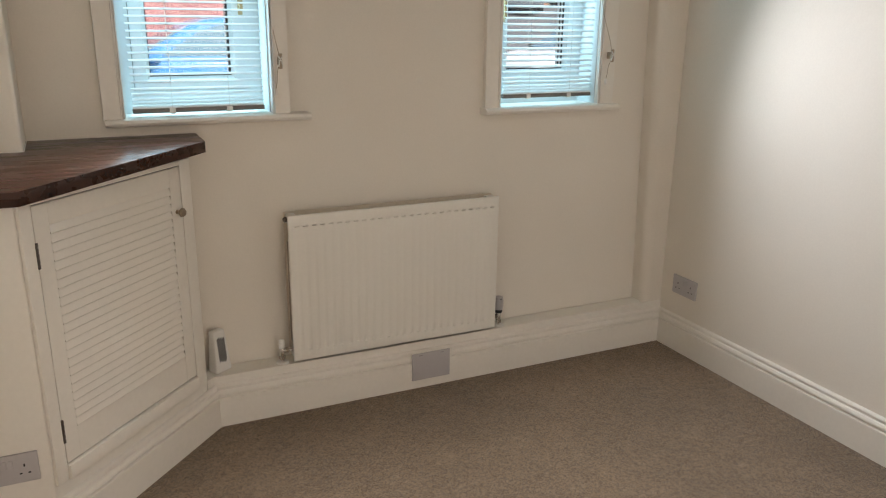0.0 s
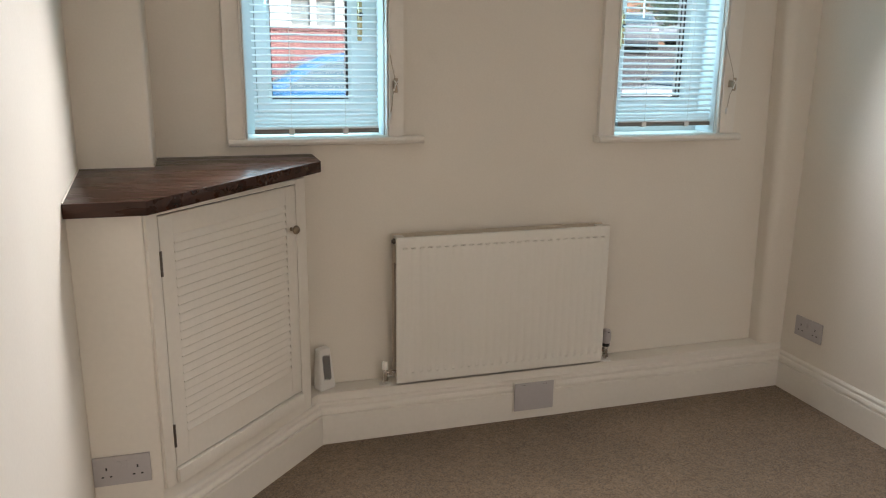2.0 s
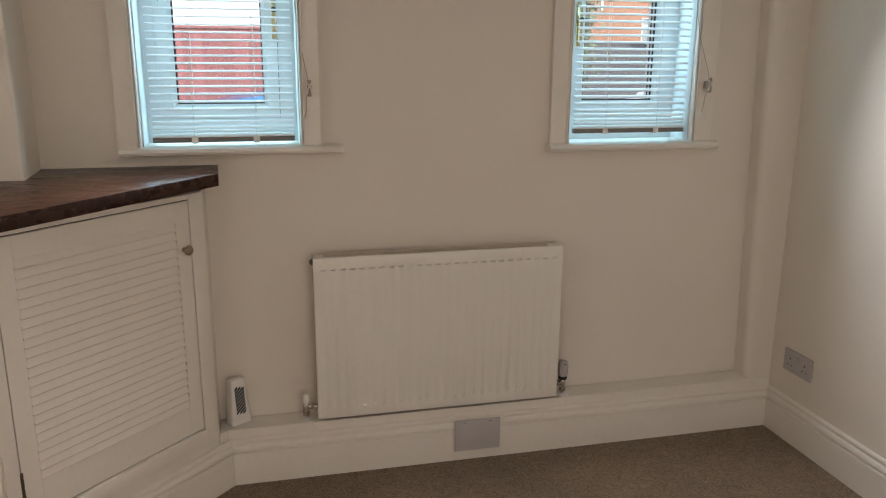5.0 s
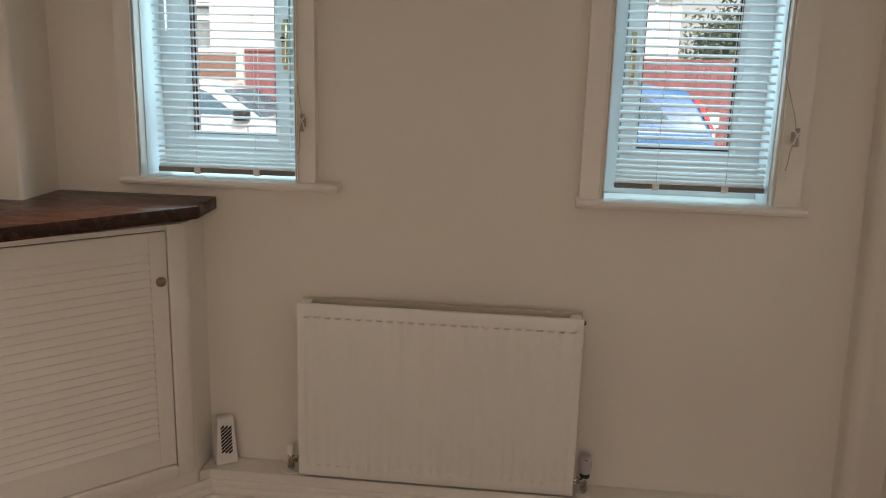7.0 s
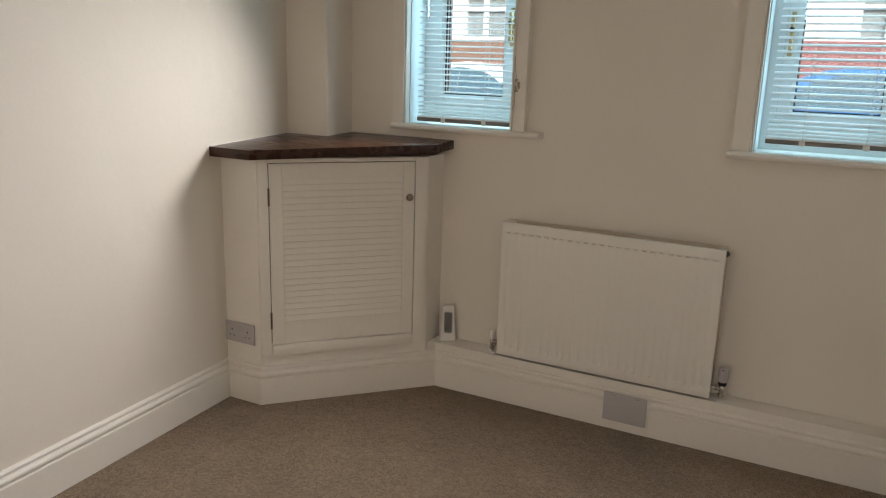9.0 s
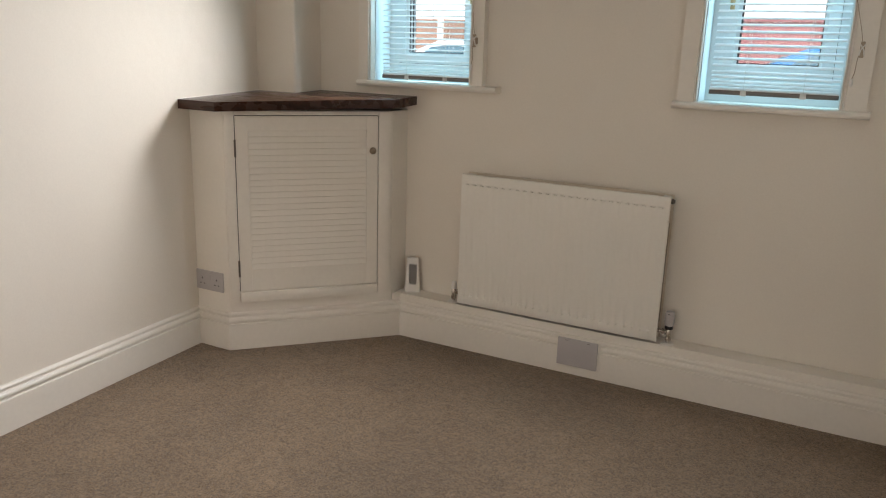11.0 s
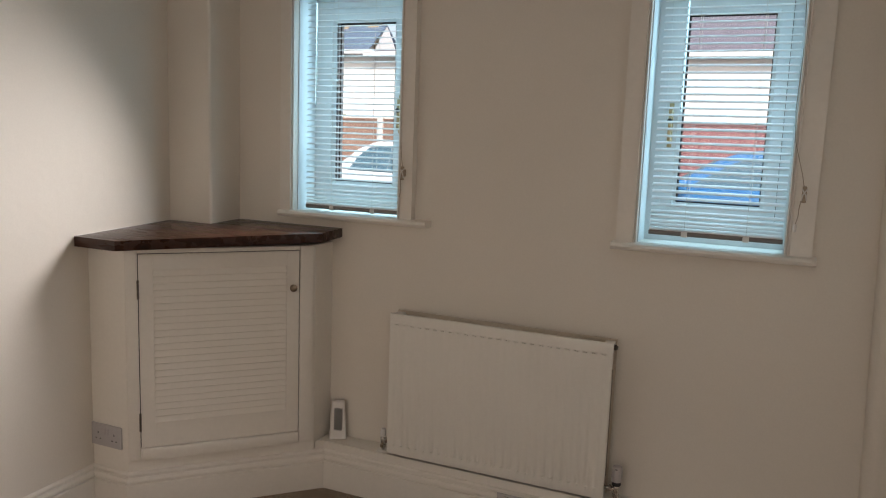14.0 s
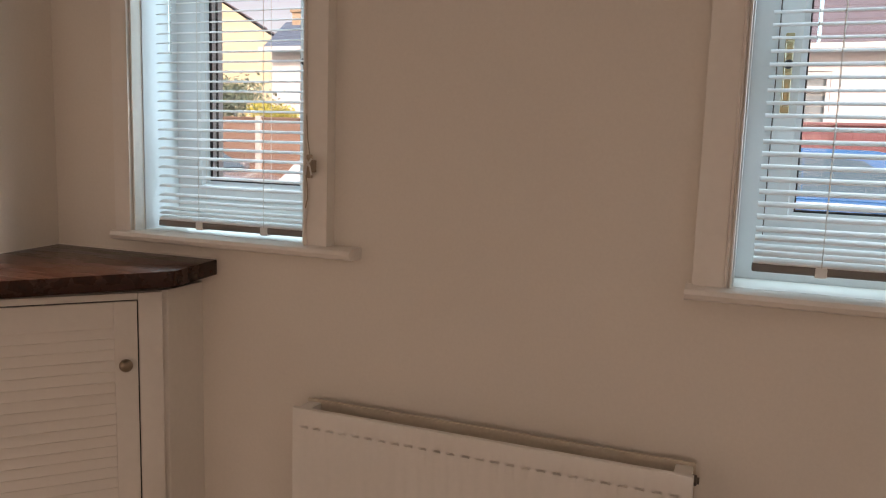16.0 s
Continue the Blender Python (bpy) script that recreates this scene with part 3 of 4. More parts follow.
        lathe(bm, [(0.0135, 0), (0.0135, 0.012)], pose(x - s * 0.014, y, LEDGE + 0.048, 0, -s * 90, 0), 6)
        valve = part("valve_body", bm, CHROME, rad, "dull chrome valve", True)
        bm = bmesh.new()
        lathe(bm, [(0.026, 0), (0.024, 0.004), (0.009, 0.006)], pose(x, y, LEDGE), 18)
        part("pipe_collar", bm, VENTW, valve, "white plastic pipe collar", True)
        bm = bmesh.new()
        if s < 0:
            lathe(bm, [(0.012, 0), (0.0125, 0.004), (0.011, 0.030), (0.008, 0.034)], pose(x, y, LEDGE + 0.063), 14)
            part("valve_cap", bm, VENTW, valve, "white lockshield cap", True)
        else:
            lathe(bm, [(0.015, 0), (0.0165, 0.003), (0.0165, 0.013), (0.015, 0.015)], pose(x, y, LEDGE + 0.063), 18)
            part("valve_collar", bm, BLACK, valve, "black ring of the thermostatic valve", True)
            bm = bmesh.new()
            lathe(bm, [(0.0165, 0), (0.0185, 0.004), (0.0185, 0.050), (0.0165, 0.058), (0.010, 0.061)], pose(x, y, LEDGE + 0.078), 20)
            for k in range(10):
                a = 2 * math.pi * k / 10
                box(bm, x + 0.0183 * math.cos(a) - 0.0015, x + 0.0183 * math.cos(a) + 0.0015, y + 0.0183 * math.sin(a) - 0.0015, y + 0.0183 * math.sin(a) + 0.0015, LEDGE + 0.09, LEDGE + 0.125)
            head = part("thermostat_head", bm, PLATE, valve, "grey-white thermostat head", True)
            bm = bmesh.new()
            box(bm, x - 0.004, x + 0.004, y - 0.0192, y - 0.0180, LEDGE + 0.128, LEDGE + 0.131)
            part("dial_mark", bm, BLACK, head, "dark dial mark")
    return rad


radiator(0.740, 1.640, 0.214, 0.810, 2.722)


# ---- corner cabinet ----
def diag(s, out=0.0):
    return DIAG_A + ALONG * s + FRONT * out


def diag_box(bm, s0, s1, o0, o1, z0, z1, bevel=0.0):
    """A box on the slanting front: along it, out from it, and up."""
    own = bmesh.new()
    box(own, s0, s1, -o1, -o0, z0, z1, bevel)
    turn = Matrix(((ALONG.x, -FRONT.x, 0, DIAG_A.x), (ALONG.y, -FRONT.y, 0, DIAG_A.y), (0, 0, 1, 0), (0, 0, 0, 1)))
    return merge(bm, own, turn)


def cabinet():
    cab = thing("corner_cabinet", (-0.05, 2.5, 0), "white painted built-in corner cabinet with a closed louvred door", "cabinet")
    bm = bmesh.new()
    prism(bm, [(west(2.166), 2.166), tuple(DIAG_A), tuple(DIAG_B), (0.400, W), (west(W), W)], 0.0, 1.0575, 0.002)
    part("carcass", bm, GLOSS, cab)
    s0, s1, z0, z1 = 0.048, 0.664, 0.268, 1.036
    for a, b, c, d in ((0.004, s0 - 0.003, z0 - 0.050, 1.0565), (s1 + 0.003, 0.722, z0 - 0.050, 1.0565), (s0 - 0.003, s1 + 0.003, z1 + 0.003, 1.0565)):
        bm = bmesh.new()
        diag_box(bm, a, b, 0.0005, 0.013, c, d, 0.004)
        part("face_frame", bm, GLOSS, cab, "", True)
    bm = bmesh.new()
    diag_box(bm, s0 - 0.003, s1 + 0.003, 0.0005, 0.024, z0 - 0.052, z0 - 0.003, 0.011)
    part("bottom_rail", bm, GLOSS, cab, "", True)
    st, rail = 0.052, 0.062
    bm = bmesh.new()
    diag_box(bm, s0 + 0.001, s1 - 0.001, 0.0006, 0.0020, z0 + 0.001, z1 - 0.001)
    door = part("door", bm, GLOSS, cab, "closed louvred cabinet door")
    for a, b in ((s0, s0 + st), (s1 - st, s1)):
        bm = bmesh.new()
        diag_box(bm, a, b, 0.0022, 0.0112, z0, z1, 0.0015)
        part("stile", bm, GLOSS, door)
    for c, d in ((z0, z0 + 0.095), (z1 - rail, z1)):
        bm = bmesh.new()
        diag_box(bm, s0 + st, s1 - st, 0.0022, 0.0108, c, d, 0.001)
        part("rail", bm, GLOSS, door)
    n = 23
    step = (z1 - rail - z0 - 0.095) / n
    own = bmesh.new()
    pr = [(0.0022, 0.0), (0.0122, 0.0004), (0.0130, 0.0030), (0.0030, step - 0.0004), (0.0022, step - 0.0004)]
    va = [own.verts.new((0, -o, z)) for o, z in pr]
    vb = [own.verts.new((s1 - s0 - 2 * st, -o, z)) for o, z in pr]
    for k in range(5):
        own.faces.new((va[k], va[(k + 1) % 5], vb[(k + 1) % 5], vb[k]))
    own.faces.new(va)
    own.faces.new(vb[::-1])
    me = finish("louvre", own, GLOSS)
    ang = math.degrees(math.atan2(ALONG.y, ALONG.x))
    for k in range(n):
        p = diag(s0 + st)
        piece("louvre", me, door, p.x, p.y, z0 + 0.095 + k * step, 0, 0, ang)
    p = diag(0.636, 0.009)
    bm = bmesh.new()
    turn = Vector((FRONT.x, FRONT.y, 0)).to_track_quat("Z", "Y").to_matrix().to_4x4()
    lathe(bm, [(0.009, 0), (0.006, 0.004), (0.0055, 0.012), (0.010, 0.016), (0.0155, 0.022), (0.0155, 0.027), (0.011, 0.033), (0.004, 0.035)], Matrix.Translation((p.x, p.y, 0.886)) @ turn, 20)
    part("knob", bm, KNOB, door, "aged brass knob", True)
    for z in (0.900, 0.372):
        bm = bmesh.new()
        diag_box(bm, s0 - 0.006, s0 + 0.001, 0.0085, 0.0145, z - 0.037, z + 0.037, 0.0015)
        for k in range(5):
            diag_box(bm, s0 - 0.0068, s0 + 0.0018, 0.0135, 0.0158, z - 0.036 + k * 0.015, z - 0.0225 + k * 0.015, 0.001)
        part("hinge", bm, STEEL, door, "dark steel butt hinge", True)
    bm = bmesh.new()
    diag_box(bm, s0 - 0.0028, s0 - 0.0002, 0.0002, 0.0040, z0, z1)
    diag_box(bm, s1 + 0.0002, s1 + 0.0028, 0.0002, 0.0040, z0, z1)
    diag_box(bm, s0, s1, 0.0002, 0.0040, z1 + 0.0002, z1 + 0.0028)
    part("door_gap", bm, BLACK, cab, "dark gap round the door")
    bm = bmesh.new()
    prism(bm, [(west(2.1) + 0.001, 2.100), (-0.083, 2.100), (0.455, 2.660), (0.447, W - 0.001), (west(W) + 0.001, W - 0.001)], 1.0575, 1.0965, 0.0022)
    for v in bm.verts:
        v.co.z += 0.032 * (v.co.y - 2.10)      # the board lies a little out of level
    top = tagged(new("counter_top", finish("counter_top", bm, WOOD, True)), "dark stained solid wood counter on the corner cabinet", "counter")
    bm = bmesh.new()
    run = [(west(2.11) + 0.002, 2.11), (west(2.633) + 0.002, 2.632), (-0.0895, 2.632), (-0.0895, W - 0.003), (0.445, W - 0.003)]
    tube(bm, [(x, y, 1.0970 + 0.032 * (y - 2.10)) for x, y in run], 0.0026, 6)
    part("sealant_bead", bm, GLOSS, top, "thin white sealant bead along the walls")


cabinet()


# ---- sockets, access plate, vent ----
def socket(m, label):
    """A double switched socket in its own plane: x across, y up, z out."""
    so = thing("wall_socket", m.translation, label, "socket", "double wall sockets")
    def add(name, boxes, mat, parent, lab="", bevel=0.002):
        bm = bmesh.new()
        for b in boxes:
            box(bm, *b, bevel)
        bmesh.ops.transform(bm, matrix=m, verts=bm.verts)
        return part(name, bm, mat, parent, lab, True)
    face = add("face_plate", [(-0.078, 0.078, -0.045, 0.045, 0.0005, 0.009)], PLATE, so, "", 0.003)
    for x in (-0.0085, 0.0085):
        add("rocker", [(x - 0.0065, x + 0.0065, 0.004, 0.030, 0.008, 0.0115)], PLATE, so, "light grey rocker switch", 0.0015)
    for x in (-0.042, 0.042):
        add("pin_holes", [(x - 0.0022, x + 0.0022, 0.004, 0.013, 0.0085, 0.0094), (x - 0.0145, x - 0.0075, -0.018, -0.0138, 0.0085, 0.0094), (x + 0.0075, x + 0.0145, -0.018, -0.0138, 0.0085, 0.0094)], BLACK, face, "dark pin holes", 0.0)
    return so


socket(Matrix.Translation((-0.212, 2.166, 0.302)) @ pose(0, 0, 0, 90, 0, 0), "grey-white double wall socket on the cabinet side above the skirting")
socket(Matrix.Translation((R, 2.576, 0.322)) @ pose(0, 0, 0, 90, 0, -90), "grey-white double wall socket on the plain wall above the skirting")

plate = thing("access_plate", (1.333, 2.713, 0.1), "grey-white plastic access plate set into the skirting below the radiator", "cover plate")
bm = bmesh.new()
box(bm, 1.2325, 1.4235, 2.7095, 2.7129, 0.0365, 0.1665)
part("frame", bm, GLOSS, plate, "painted frame behind the plate")
bm = bmesh.new()
box(bm, 1.236, 1.412, 2.703, 2.7098, 0.040, 0.163, 0.004)
body = part("plate", bm, PLATE, plate, "", True)
for x in (1.275, 1.372):
    bm = bmesh.new()
    box(bm, x - 0.008, x + 0.008, 2.7024, 2.704, 0.1530, 0.1544)
    part("slot", bm, STEEL, body, "dark slot")

vent = thing("air_freshener", (0.465, 2.79, LEDGE), "white tapered plastic air freshener with a dark slotted grille", "air freshener")
VH = 0.165
lo = [(0.428, 2.764), (0.504, 2.764), (0.504, 2.815), (0.428, 2.815)]
hi = [(0.440, 2.782), (0.493, 2.782), (0.493, 2.815), (0.440, 2.815)]
own = bmesh.new()
va, vb = [own.verts.new((*p, LEDGE)) for p in lo], [own.verts.new((*p, LEDGE + VH)) for p in hi]
for k in range(4):
    own.faces.new((va[k], va[(k + 1) % 4], vb[(k + 1) % 4], vb[k]))
own.faces.new(va)
own.faces.new(vb[::-1])
bmesh.ops.bevel(own, geom=own.edges[:], offset=0.008, segments=3, affect="EDGES", profile=0.6)
VTURN = Matrix.Translation((0.465, 2.788, 0)) @ Matrix.Rotation(radians(32), 4, "Z") @ Matrix.Translation((-0.465, -2.788, 0))
own.transform(VTURN)
case = part("case", own, VENTW, vent, "", True)
for r in range(8):
    for c in range(3):
        bm = bmesh.new()
        z = LEDGE + 0.042 + r * 0.0118 - c * 0.0024 + 0.008
        y = 2.764 + 0.018 * (z - LEDGE) / VH
        x = 0.4540 + c * 0.0122
        a, b, lean = 0.0060, 0.0042, 0.0044
        vs = [bm.verts.new((x + dx, y + 0.109 * dz - 0.0008, z + dz)) for dx, dz in ((-a, -b - lean), (a, -b + lean), (a, b + lean), (-a, b - lean))]
        back = [bm.verts.new(v.co + Vector((0, 0.004, 0))) for v in vs]
        bm.faces.new(vs)
        bm.faces.new(back[::-1])
        for k in range(4):
            bm.faces.new((vs[k], vs[(k + 1) % 4], back[(k + 1) % 4], back[k]))
        bm.transform(VTURN)
        part("grille_slot", bm, BLACK, case, "dark slot" if r == c == 0 else "")


# ---- the street outside ----
bm = bmesh.new()
box(bm, -400, 400, -400, 400, -0.30, -0.06)
structure("ground", bm, ASPHALT, "grey asphalt street and ground")
bm = bmesh.new()
box(bm, -40, 40, OUT, 5.0, -0.06, 0.04)
structure("pavement", bm, PAVING, "grey concrete pavement")
bm = bmesh.new()
box(bm, -40, 40, 12.6, 30, -0.06, 0.04)
structure("pavement", bm, PAVING, "grey concrete pavement")


bm = bmesh.new()
own = bmesh.new()
plan = [(7.0, 14.0, -0.055), (60.0, 14.0, -0.055), (60.0, 30.0, 1.98), (7.0, 30.0, 1.98)]
top, low = [own.verts.new(p) for p in plan] + [own.verts.new((7.0, 70.0, 2.5)), own.verts.new((60.0, 70.0, 2.5))], []
low = [own.verts.new((v.co.x, v.co.y, -0.3)) for v in top]
for f in ((0, 1, 2, 3), (3, 2, 5, 4)):
    own.faces.new([top[i] for i in f])
    own.faces.new([low[i] for i in f[::-1]])
for i, j in ((0, 1), (1, 2), (2, 5), (5, 4), (4, 3), (3, 0)):
    own.faces.new((top[i], top[j], low[j], low[i]))
structure("road", merge(bm, own), ASPHALT, "grey asphalt road rising away from the corner")


def car(name, paint, label, m, fastback=False):
    """A small hatchback, nose towards +x, on its wheels at z = 0."""
    c = thing(name, m.translation, label, "car", "parked cars")

    def add(nm, bm, mat, parent=None, lab="", smooth=True):
        if fastback:
            for v in bm.verts:
                if v.co.x < 0:
                    v.co.x = v.co.x + 0.36 if nm in ("wheel", "rim") else v.co.x * 0.70
        bmesh.ops.transform(bm, matrix=m, verts=bm.verts)
        return part(nm, bm, mat, parent or c, lab, smooth)

    def slab(outline, width, bevel):
        bm = bmesh.new()
        a, b = [[bm.verts.new((x, s * width(z), z)) for x, z in outline] for s in (-1, 1)]
        n = len(outline)
        bm.faces.new(a)
        bm.faces.new(b[::-1])
        for k in range(n):
            bm.faces.new((a[k], a[(k + 1) % n], b[(k + 1) % n], b[k]))
        if bevel:
            bmesh.ops.recalc_face_normals(bm, faces=bm.faces)
            edges = [e for e in bm.edges if len(e.link_faces) == 2 and e.calc_face_angle(0) > 0.9 and abs(e.verts[0].co.y - e.verts[1].co.y) < 0.2]
            bmesh.ops.bevel(bm, geom=edges, offset=bevel, segments=3, affect="EDGES", profile=0.6)
        return bm

    def arch(cx):
        return [(cx + 0.36 * math.cos(a), 0.30 + 0.36 * math.sin(a)) for a in [math.pi * k / 8 - 0.0 for k in range(9)]]
    low = [(-1.86, 0.24), (-1.94, 0.36), (-1.95, 0.62), (-1.90, 0.80), (-1.84, 0.96), (0.90, 0.98), (1.30, 0.93), (1.66, 0.84), (1.86, 0.70), (1.95, 0.52), (1.93, 0.30), (1.86, 0.22)]
    low += [(1.58, 0.22), (1.58, 0.30)] + arch(1.22)[1:-1] + [(0.86, 0.30), (0.86, 0.20), (-0.84, 0.20), (-0.84, 0.30)] + arch(-1.20)[1:-1] + [(-1.56, 0.30), (-1.56, 0.24)]
    body = add("body", slab(low, lambda z: 0.845 if z < 0.75 else 0.845 - 0.10 * (z - 0.75), 0.05), paint)
    cab = [(-1.86, 0.94), (-1.68, 1.30), (-1.55, 1.41), (-1.10, 1.475), (-0.35, 1.49), (0.10, 1.44), (0.32, 1.36), (0.98, 0.96)]
    if fastback:
        cab[:4] = [(-1.93, 0.90), (-1.62, 1.15), (-1.28, 1.35), (-0.92, 1.455)]
    wid = lambda z: 0.80 - 0.42 * max(0, z - 0.95)
    add("cabin", slab(cab, wid, 0.06), paint)
    for s in (-1, 1):
        for nm, poly in (("side_window", [(-0.452, 1.02), (-0.452, 1.405), (-0.02, 1.37), (0.20, 1.30), (0.64, 1.02)]), ("side_window", [(-1.40, 1.03), (-1.22, 1.24), (-1.0, 1.37), (-0.462, 1.405), (-0.462, 1.02)])):
            bm = bmesh.new()
            vs = [bm.verts.new((x, s * (wid(z) + 0.004), z)) for x, z in poly]
            bk = [bm.verts.new((x, s * (wid(z) - 0.02), z)) for x, z in poly]
            n = len(poly)
            bm.faces.new(vs)
            bm.faces.new(bk[::-1])
            for k in range(n):
                bm.faces.new((vs[k], vs[(k + 1) % n], bk[(k + 1) % n], bk[k]))
            add(nm, bm, CARGLASS, None, "tinted side window", False)
        bm = bmesh.new()
        box(bm, 0.66, 0.84, min(s * 0.82, s * 1.0), max(s * 0.82, s * 1.0), 0.96, 1.09, 0.035, 3)
        add("wing_mirror", bm, paint if paint is not WHITECAR else BLACK)
        for x in (-0.32, -1.18):
            bm = bmesh.new()
            box(bm, x - 0.09, x + 0.09, min(s * 0.83, s * 0.862), max(s * 0.83, s * 0.862), 0.86, 0.89, 0.01)
            add("door_handle", bm, paint)
        for x in (-0.46, 0.80):
            bm = bmesh.new()
            box(bm, x - 0.004, x + 0.004, min(s * 0.84, s * 0.8475), max(s * 0.84, s * 0.8475), 0.30, 0.90)
            add("door_gap", bm, BLACK, body, "", False)
        bm = bmesh.new()
        box(bm, 1.58, 1.86, min(s * 0.55, s * 0.835), max(s * 0.55, s * 0.835), 0.66, 0.80, 0.04, 3)
        add("headlight", bm, LAMPLENS, None, "clear headlight")
        bm = bmesh.new()
        if fastback:
            box(bm, -1.955, -1.86, min(s * 0.62, s * 0.80), max(s * 0.62, s * 0.80), 0.66, 0.76, 0.03, 3)
        else:
            prof = [(-1.86, 0.93), (-1.90, 0.93), (-1.76, 1.24), (-1.64, 1.36), (-1.60, 1.36), (-1.70, 1.22)]
            ends = [[bm.verts.new((x, s * (wid(z) + d), z)) for x, z in prof] for d in (0.006, -0.12)]
            bm.faces.new(ends[0])
            bm.faces.new(ends[1][::-1])
            for k in range(6):
                bm.faces.new((ends[0][k], ends[0][(k + 1) % 6], ends[1][(k + 1) % 6], ends[1][k]))
        add("tail_light", bm, REDLIGHT, None, "red tail light")
        for x in (1.22, -1.20):
            bm = bmesh.new()
            lathe(bm, [(0.20, 0), (0.28, 0.0), (0.30, 0.03), (0.30, 0.15), (0.28, 0.18), (0.20, 0.18)], Matrix.Translation((x, s * 0.76, 0.30)) @ pose(0, -0.09, 0, -90, 0, 0), 28)
            tyre = add("wheel", bm, TYRE, None, "black tyre with alloy rim")
            bm = bmesh.new()
            lathe(bm, [(0.05, 0), (0.20, 0.01), (0.21, 0.03), (0.21, 0.17), (0.05, 0.19)], Matrix.Translation((x, s * 0.765, 0.30)) @ pose(0, -0.095, 0, -90, 0, 0), 20)
            add("rim", bm, ALLOY, tyre)
    for nm, (xa, za), (xb, zb), sgn in (("windscreen", (0.40, 1.325), (0.93, 1.005), 1), ("rear_window", (-1.22, 1.37) if fastback else (-1.60, 1.37), (-1.70, 1.08) if fastback else (-1.79, 1.06), -1)):
        bm = bmesh.new()
        n = Vector((za - zb, 0, xb - xa)).normalized() * (0.012 if sgn > 0 else -0.012)
        n = Vector((abs(n.x) * sgn, 0, abs(n.z)))
        top = [Vector((xa, y, za)) + n for y in (-wid(za) + 0.07, wid(za) - 0.07)]
        bot = [Vector((xb, y, zb)) + n for y in (wid(zb) - 0.07, -wid(zb) + 0.07)]
        vs = [bm.verts.new(p) for p in top + bot]
        bk = [bm.verts.new(p - n * 2) for p in top + bot]
        bm.faces.new(vs)
        bm.faces.new(bk[::-1])
        for k in range(4):
            bm.faces.new((vs[k], vs[(k + 1) % 4], bk[(k + 1) % 4], bk[k]))
        add(nm, bm, CARGLASS, None, "tinted glass", False)
    return c


G = -0.045
car("parked_car", BLUECAR, "blue hatchback parked at the far kerb", Matrix.Translation((1.74, 11.1, G)) @ pose(0, 0, 0, 0, 0, 180) @ Matrix.Scale(1.05, 4))
car("parked_car", WHITECAR, "white hatchback with black mirrors parked at the far kerb", Matrix.Translation((-2.90, 10.9, G)), True)
car("parked_car", WHITECAR, "white hatchback parked nose to the street corner", Matrix.Translation((8.95, 12.2, G)) @ pose(0, 0, 0, 0, 0, 180) @ Matrix.Scale(1.06, 4), True)
car("parked_car", GREYCAR, "grey hatchback parked along the fence", Matrix.Translation((-7.05, 11.3, G)))
car("parked_car", GREYCAR, "grey hatchback parked nose outwards up the street", Matrix.Translation((16.9, 28.6, 1.80)) @ pose(0, 0, 0, 0, 0, 240))
car("parked_car", WHITECAR, "white hatchback parked far along the street", Matrix.Translation((21.5, 30.6, 1.99)) @ pose(0, 0, 0, 0, 0, 190))

# fences
FY = 13.4
red = thing("garden_fence", (1.0, FY, 0.04), "red-stained close-boarded garden fence across the street", "fence")
bm = bmesh.new()
box(bm, -0.0498, 0.0498, -0.009, 0.009, 0, 1.82, 0.003, 1)
me = finish("board", bm, REDWOOD)
x = -3.30
while x < 5.9:
    piece("board", me, red, x, FY + random.uniform(-0.004, 0.004), 0.04, 0, 0, random.uniform(-2, 2))
    x += 0.1005
for z in (0.5, 1.2):
    bm = bmesh.new()
    box(bm, -3.35, 5.95, FY + 0.012, FY + 0.06, z, z + 0.08)
    part("rail", bm, REDWOOD, red)
bm = bmesh.new()
box(bm, -3.35, 5.95, FY - 0.04, FY + 0.05, 1.862, 1.902, 0.006)
part("capping", bm, REDWOOD, red)

for k in range(5):
    x0 = -3.45 - 1.69 * (k + 1)
    f = thing("timber_fence", (x0 + 0.845, FY, 0.04), "brown horizontal-boarded timber fence panel between concrete posts", "fence", "brown fence panels")
    bm = bmesh.new()
    box(bm, x0 + 0.06, x0 + 1.63, -0.010, 0.010, -0.0, 0.148, 0.003, 1)
    me = finish("plank", bm, BROWNWOOD)
    for j in range(12):
        piece("plank", me, f, 0, FY + 0.006 * (j % 2), 0.06 + j * 0.146, 4, 0, 0)
    bm = bmesh.new()
    box(bm, x0 + 0.05, x0 + 1.64, FY - 0.03, FY + 0.03, 1.805, 1.835, 0.005)
    part("capping", bm, BROWNWOOD, f)
for k in range(6):
    x0 = -3.42 - 1.69 * k
    bm = bmesh.new()
    box(bm, x0 - 0.06, x0 + 0.06, FY - 0.055, FY + 0.055, -0.06, 1.86, 0.015)
    tagged(new("fence_post", finish("fence_post", bm, CONCRETE, True)), "pale grey concrete fence post", "post", "concrete fence posts")
sign = thing("street_sign", (4.25, 13.1, 0.04), "small white board on two short white posts before the fence", "sign")
bm = bmesh.new()
box(bm, 4.08, 4.42, 13.09, 13.12, 0.86, 1.10, 0.005)
part("board", bm, RENDER, sign)
for x in (4.14, 4.36):
    bm = bmesh.new()
    box(bm, x - 0.03, x + 0.03, 13.122, 13.17, 0.04, 1.06, 0.005)
    part("post", bm, RENDER, sign)


